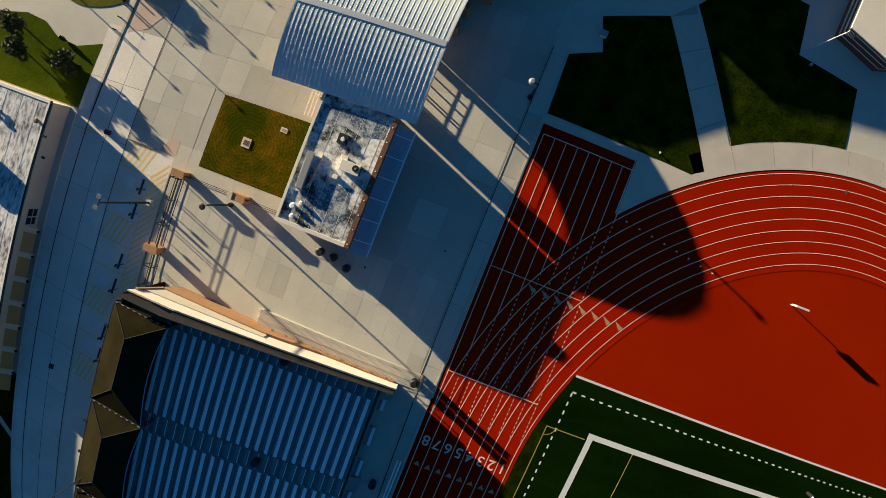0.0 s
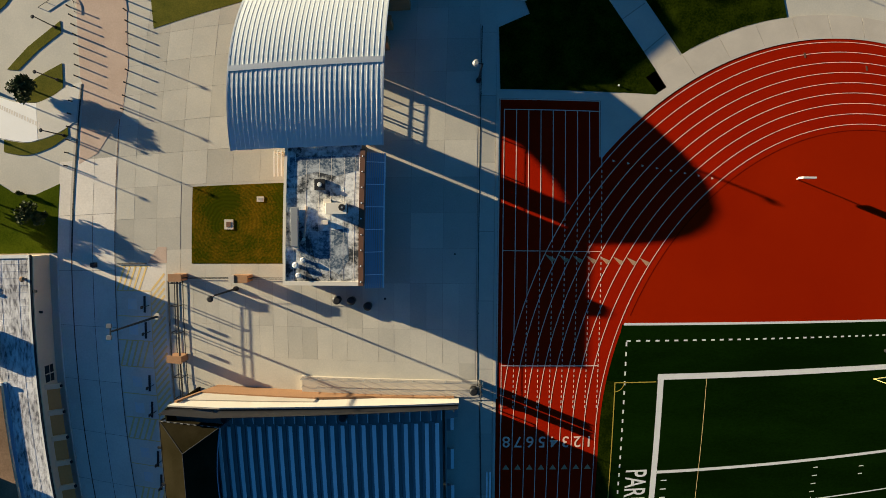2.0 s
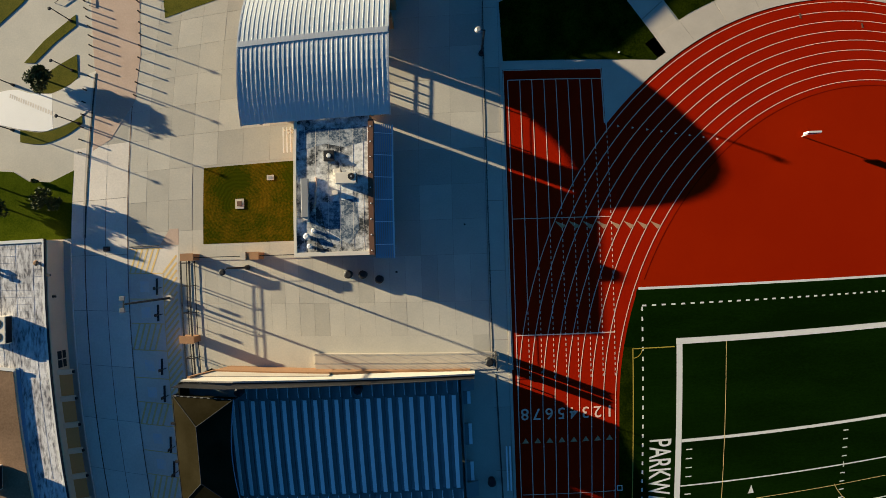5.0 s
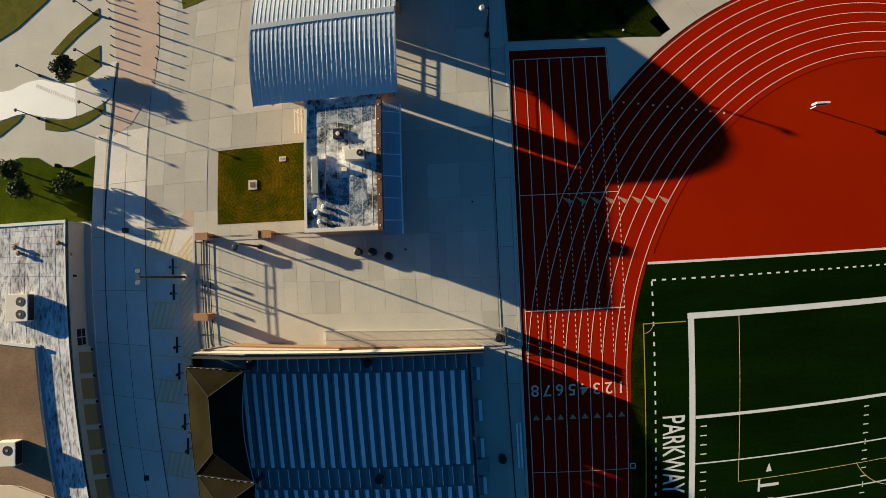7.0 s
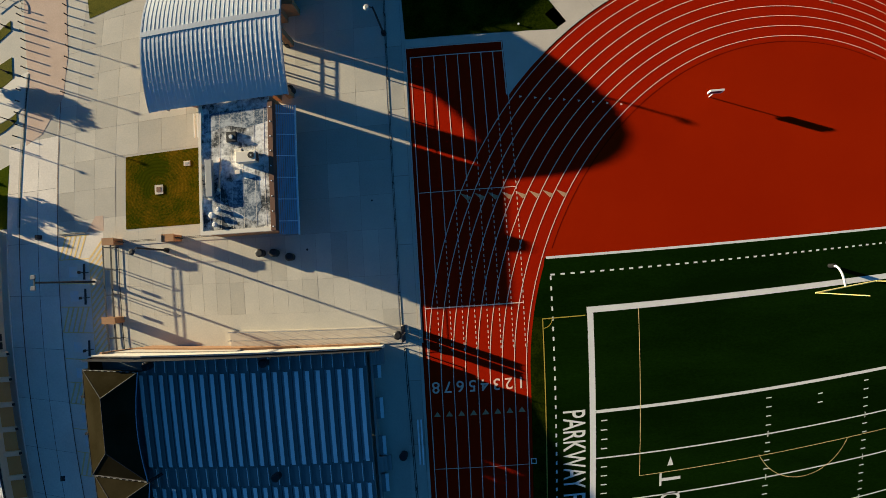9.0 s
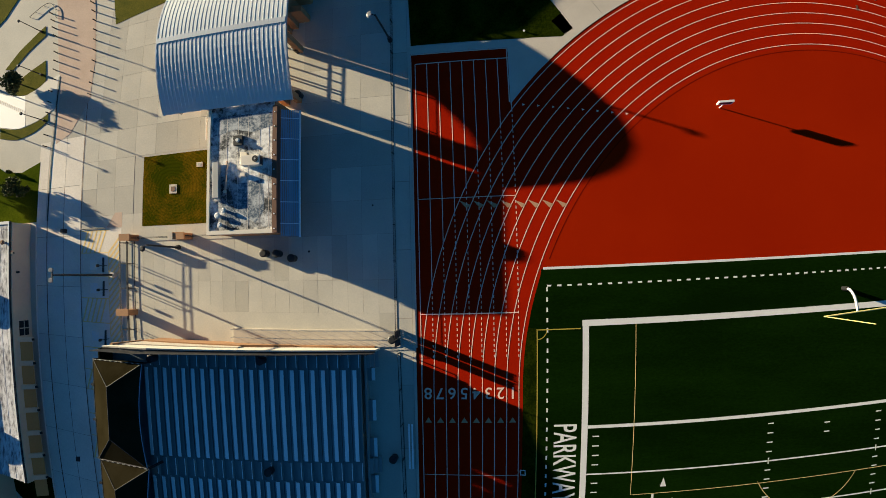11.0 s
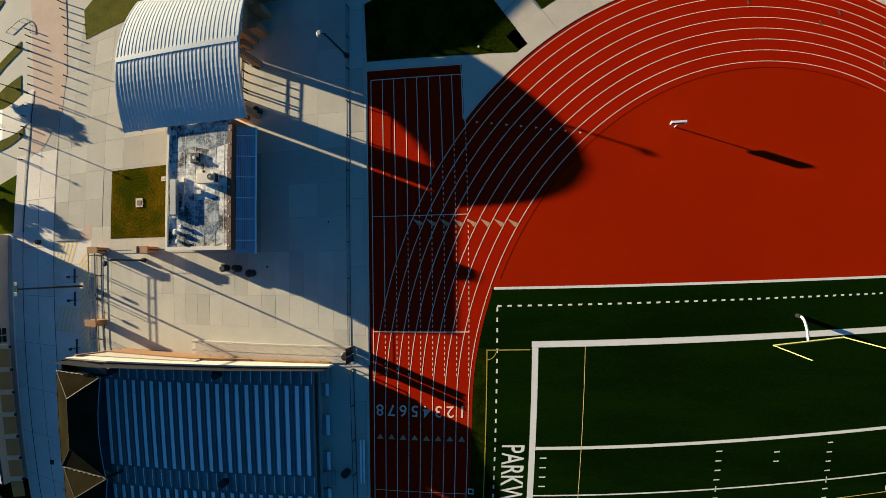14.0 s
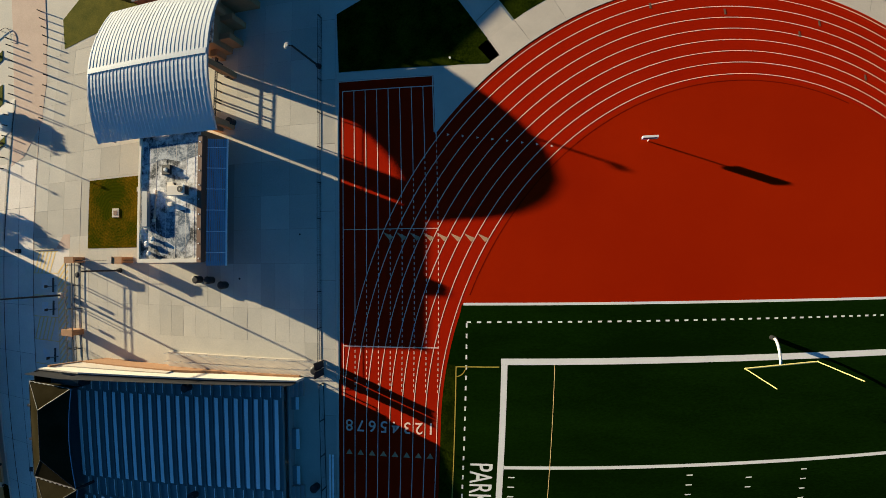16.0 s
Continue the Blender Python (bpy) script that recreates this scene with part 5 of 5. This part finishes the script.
# ---- trees ----
def tree(x, y, h, r, label, leaves=900, trunk=0.12, k=0.7, seed=1):
    rnd = random.Random(seed)
    ob = thing("tree", x, y, label, "tree", "young trees")
    bm = bmesh.new()
    tube(bm, (0, 0, 0), (0.03, 0.02, h * 0.55), trunk, trunk * 0.6)
    for i in range(7):
        a, z = i * 2.4, h * (0.35 + 0.05 * i)
        tube(bm, (0.02, 0.01, z), (math.cos(a) * r * 0.65, math.sin(a) * r * 0.65, z + h * 0.25), trunk * 0.4, trunk * 0.12, 6)
    part("trunk", bm, BARK, ob, local=k)
    bm = bmesh.new()
    lobes = [Vector((rnd.gauss(0, 0.35) * r, rnd.gauss(0, 0.35) * r, h * 0.65 + rnd.gauss(0, 0.12) * h)) for _ in range(14)]
    for _ in range(leaves):
        c = rnd.choice(lobes)
        v = Vector((rnd.gauss(0, 1), rnd.gauss(0, 1), rnd.gauss(0, 1))).normalized() * r * 0.48 * rnd.uniform(0.5, 1.0)
        p, s = c + v, rnd.uniform(0.14, 0.30)
        m = Matrix.Translation(p) @ Euler((rnd.uniform(0, 6.3), rnd.uniform(0, 6.3), rnd.uniform(0, 6.3))).to_matrix().to_4x4()
        bm.faces.new([bm.verts.new(m @ Vector(q)) for q in ((-s, 0, 0), (0, -s * 0.6, 0.02), (s, 0, 0), (0, s * 0.6, 0.02))])
    part("crown", bm, LEAF, ob, local=k)
    return ob


tree(-53.5, 28.9, 3.9, 1.9, "round dark green tree in the grass wedge", 2600, seed=3)
tree(-51.1, 14.4, 3.5, 1.6, "bushy pale green young tree on the lawn", 1100, seed=5)
tree(-62.2, 17.1, 3.7, 2.0, "broad dark green tree at the lawn's edge", 1400, seed=7)
tree(-60.1, 14.3, 3.6, 1.6, "broad dark green tree at the lawn's edge", 1200, seed=8)
tree(-49.6, 14.3, 1.2, 0.6, "small clipped shrub on the lawn", 260, 0.05, seed=9)
tree(-54, 17, 0.9, 0.4, "tiny shrub at the lawn's edge", 160, 0.04, seed=10)
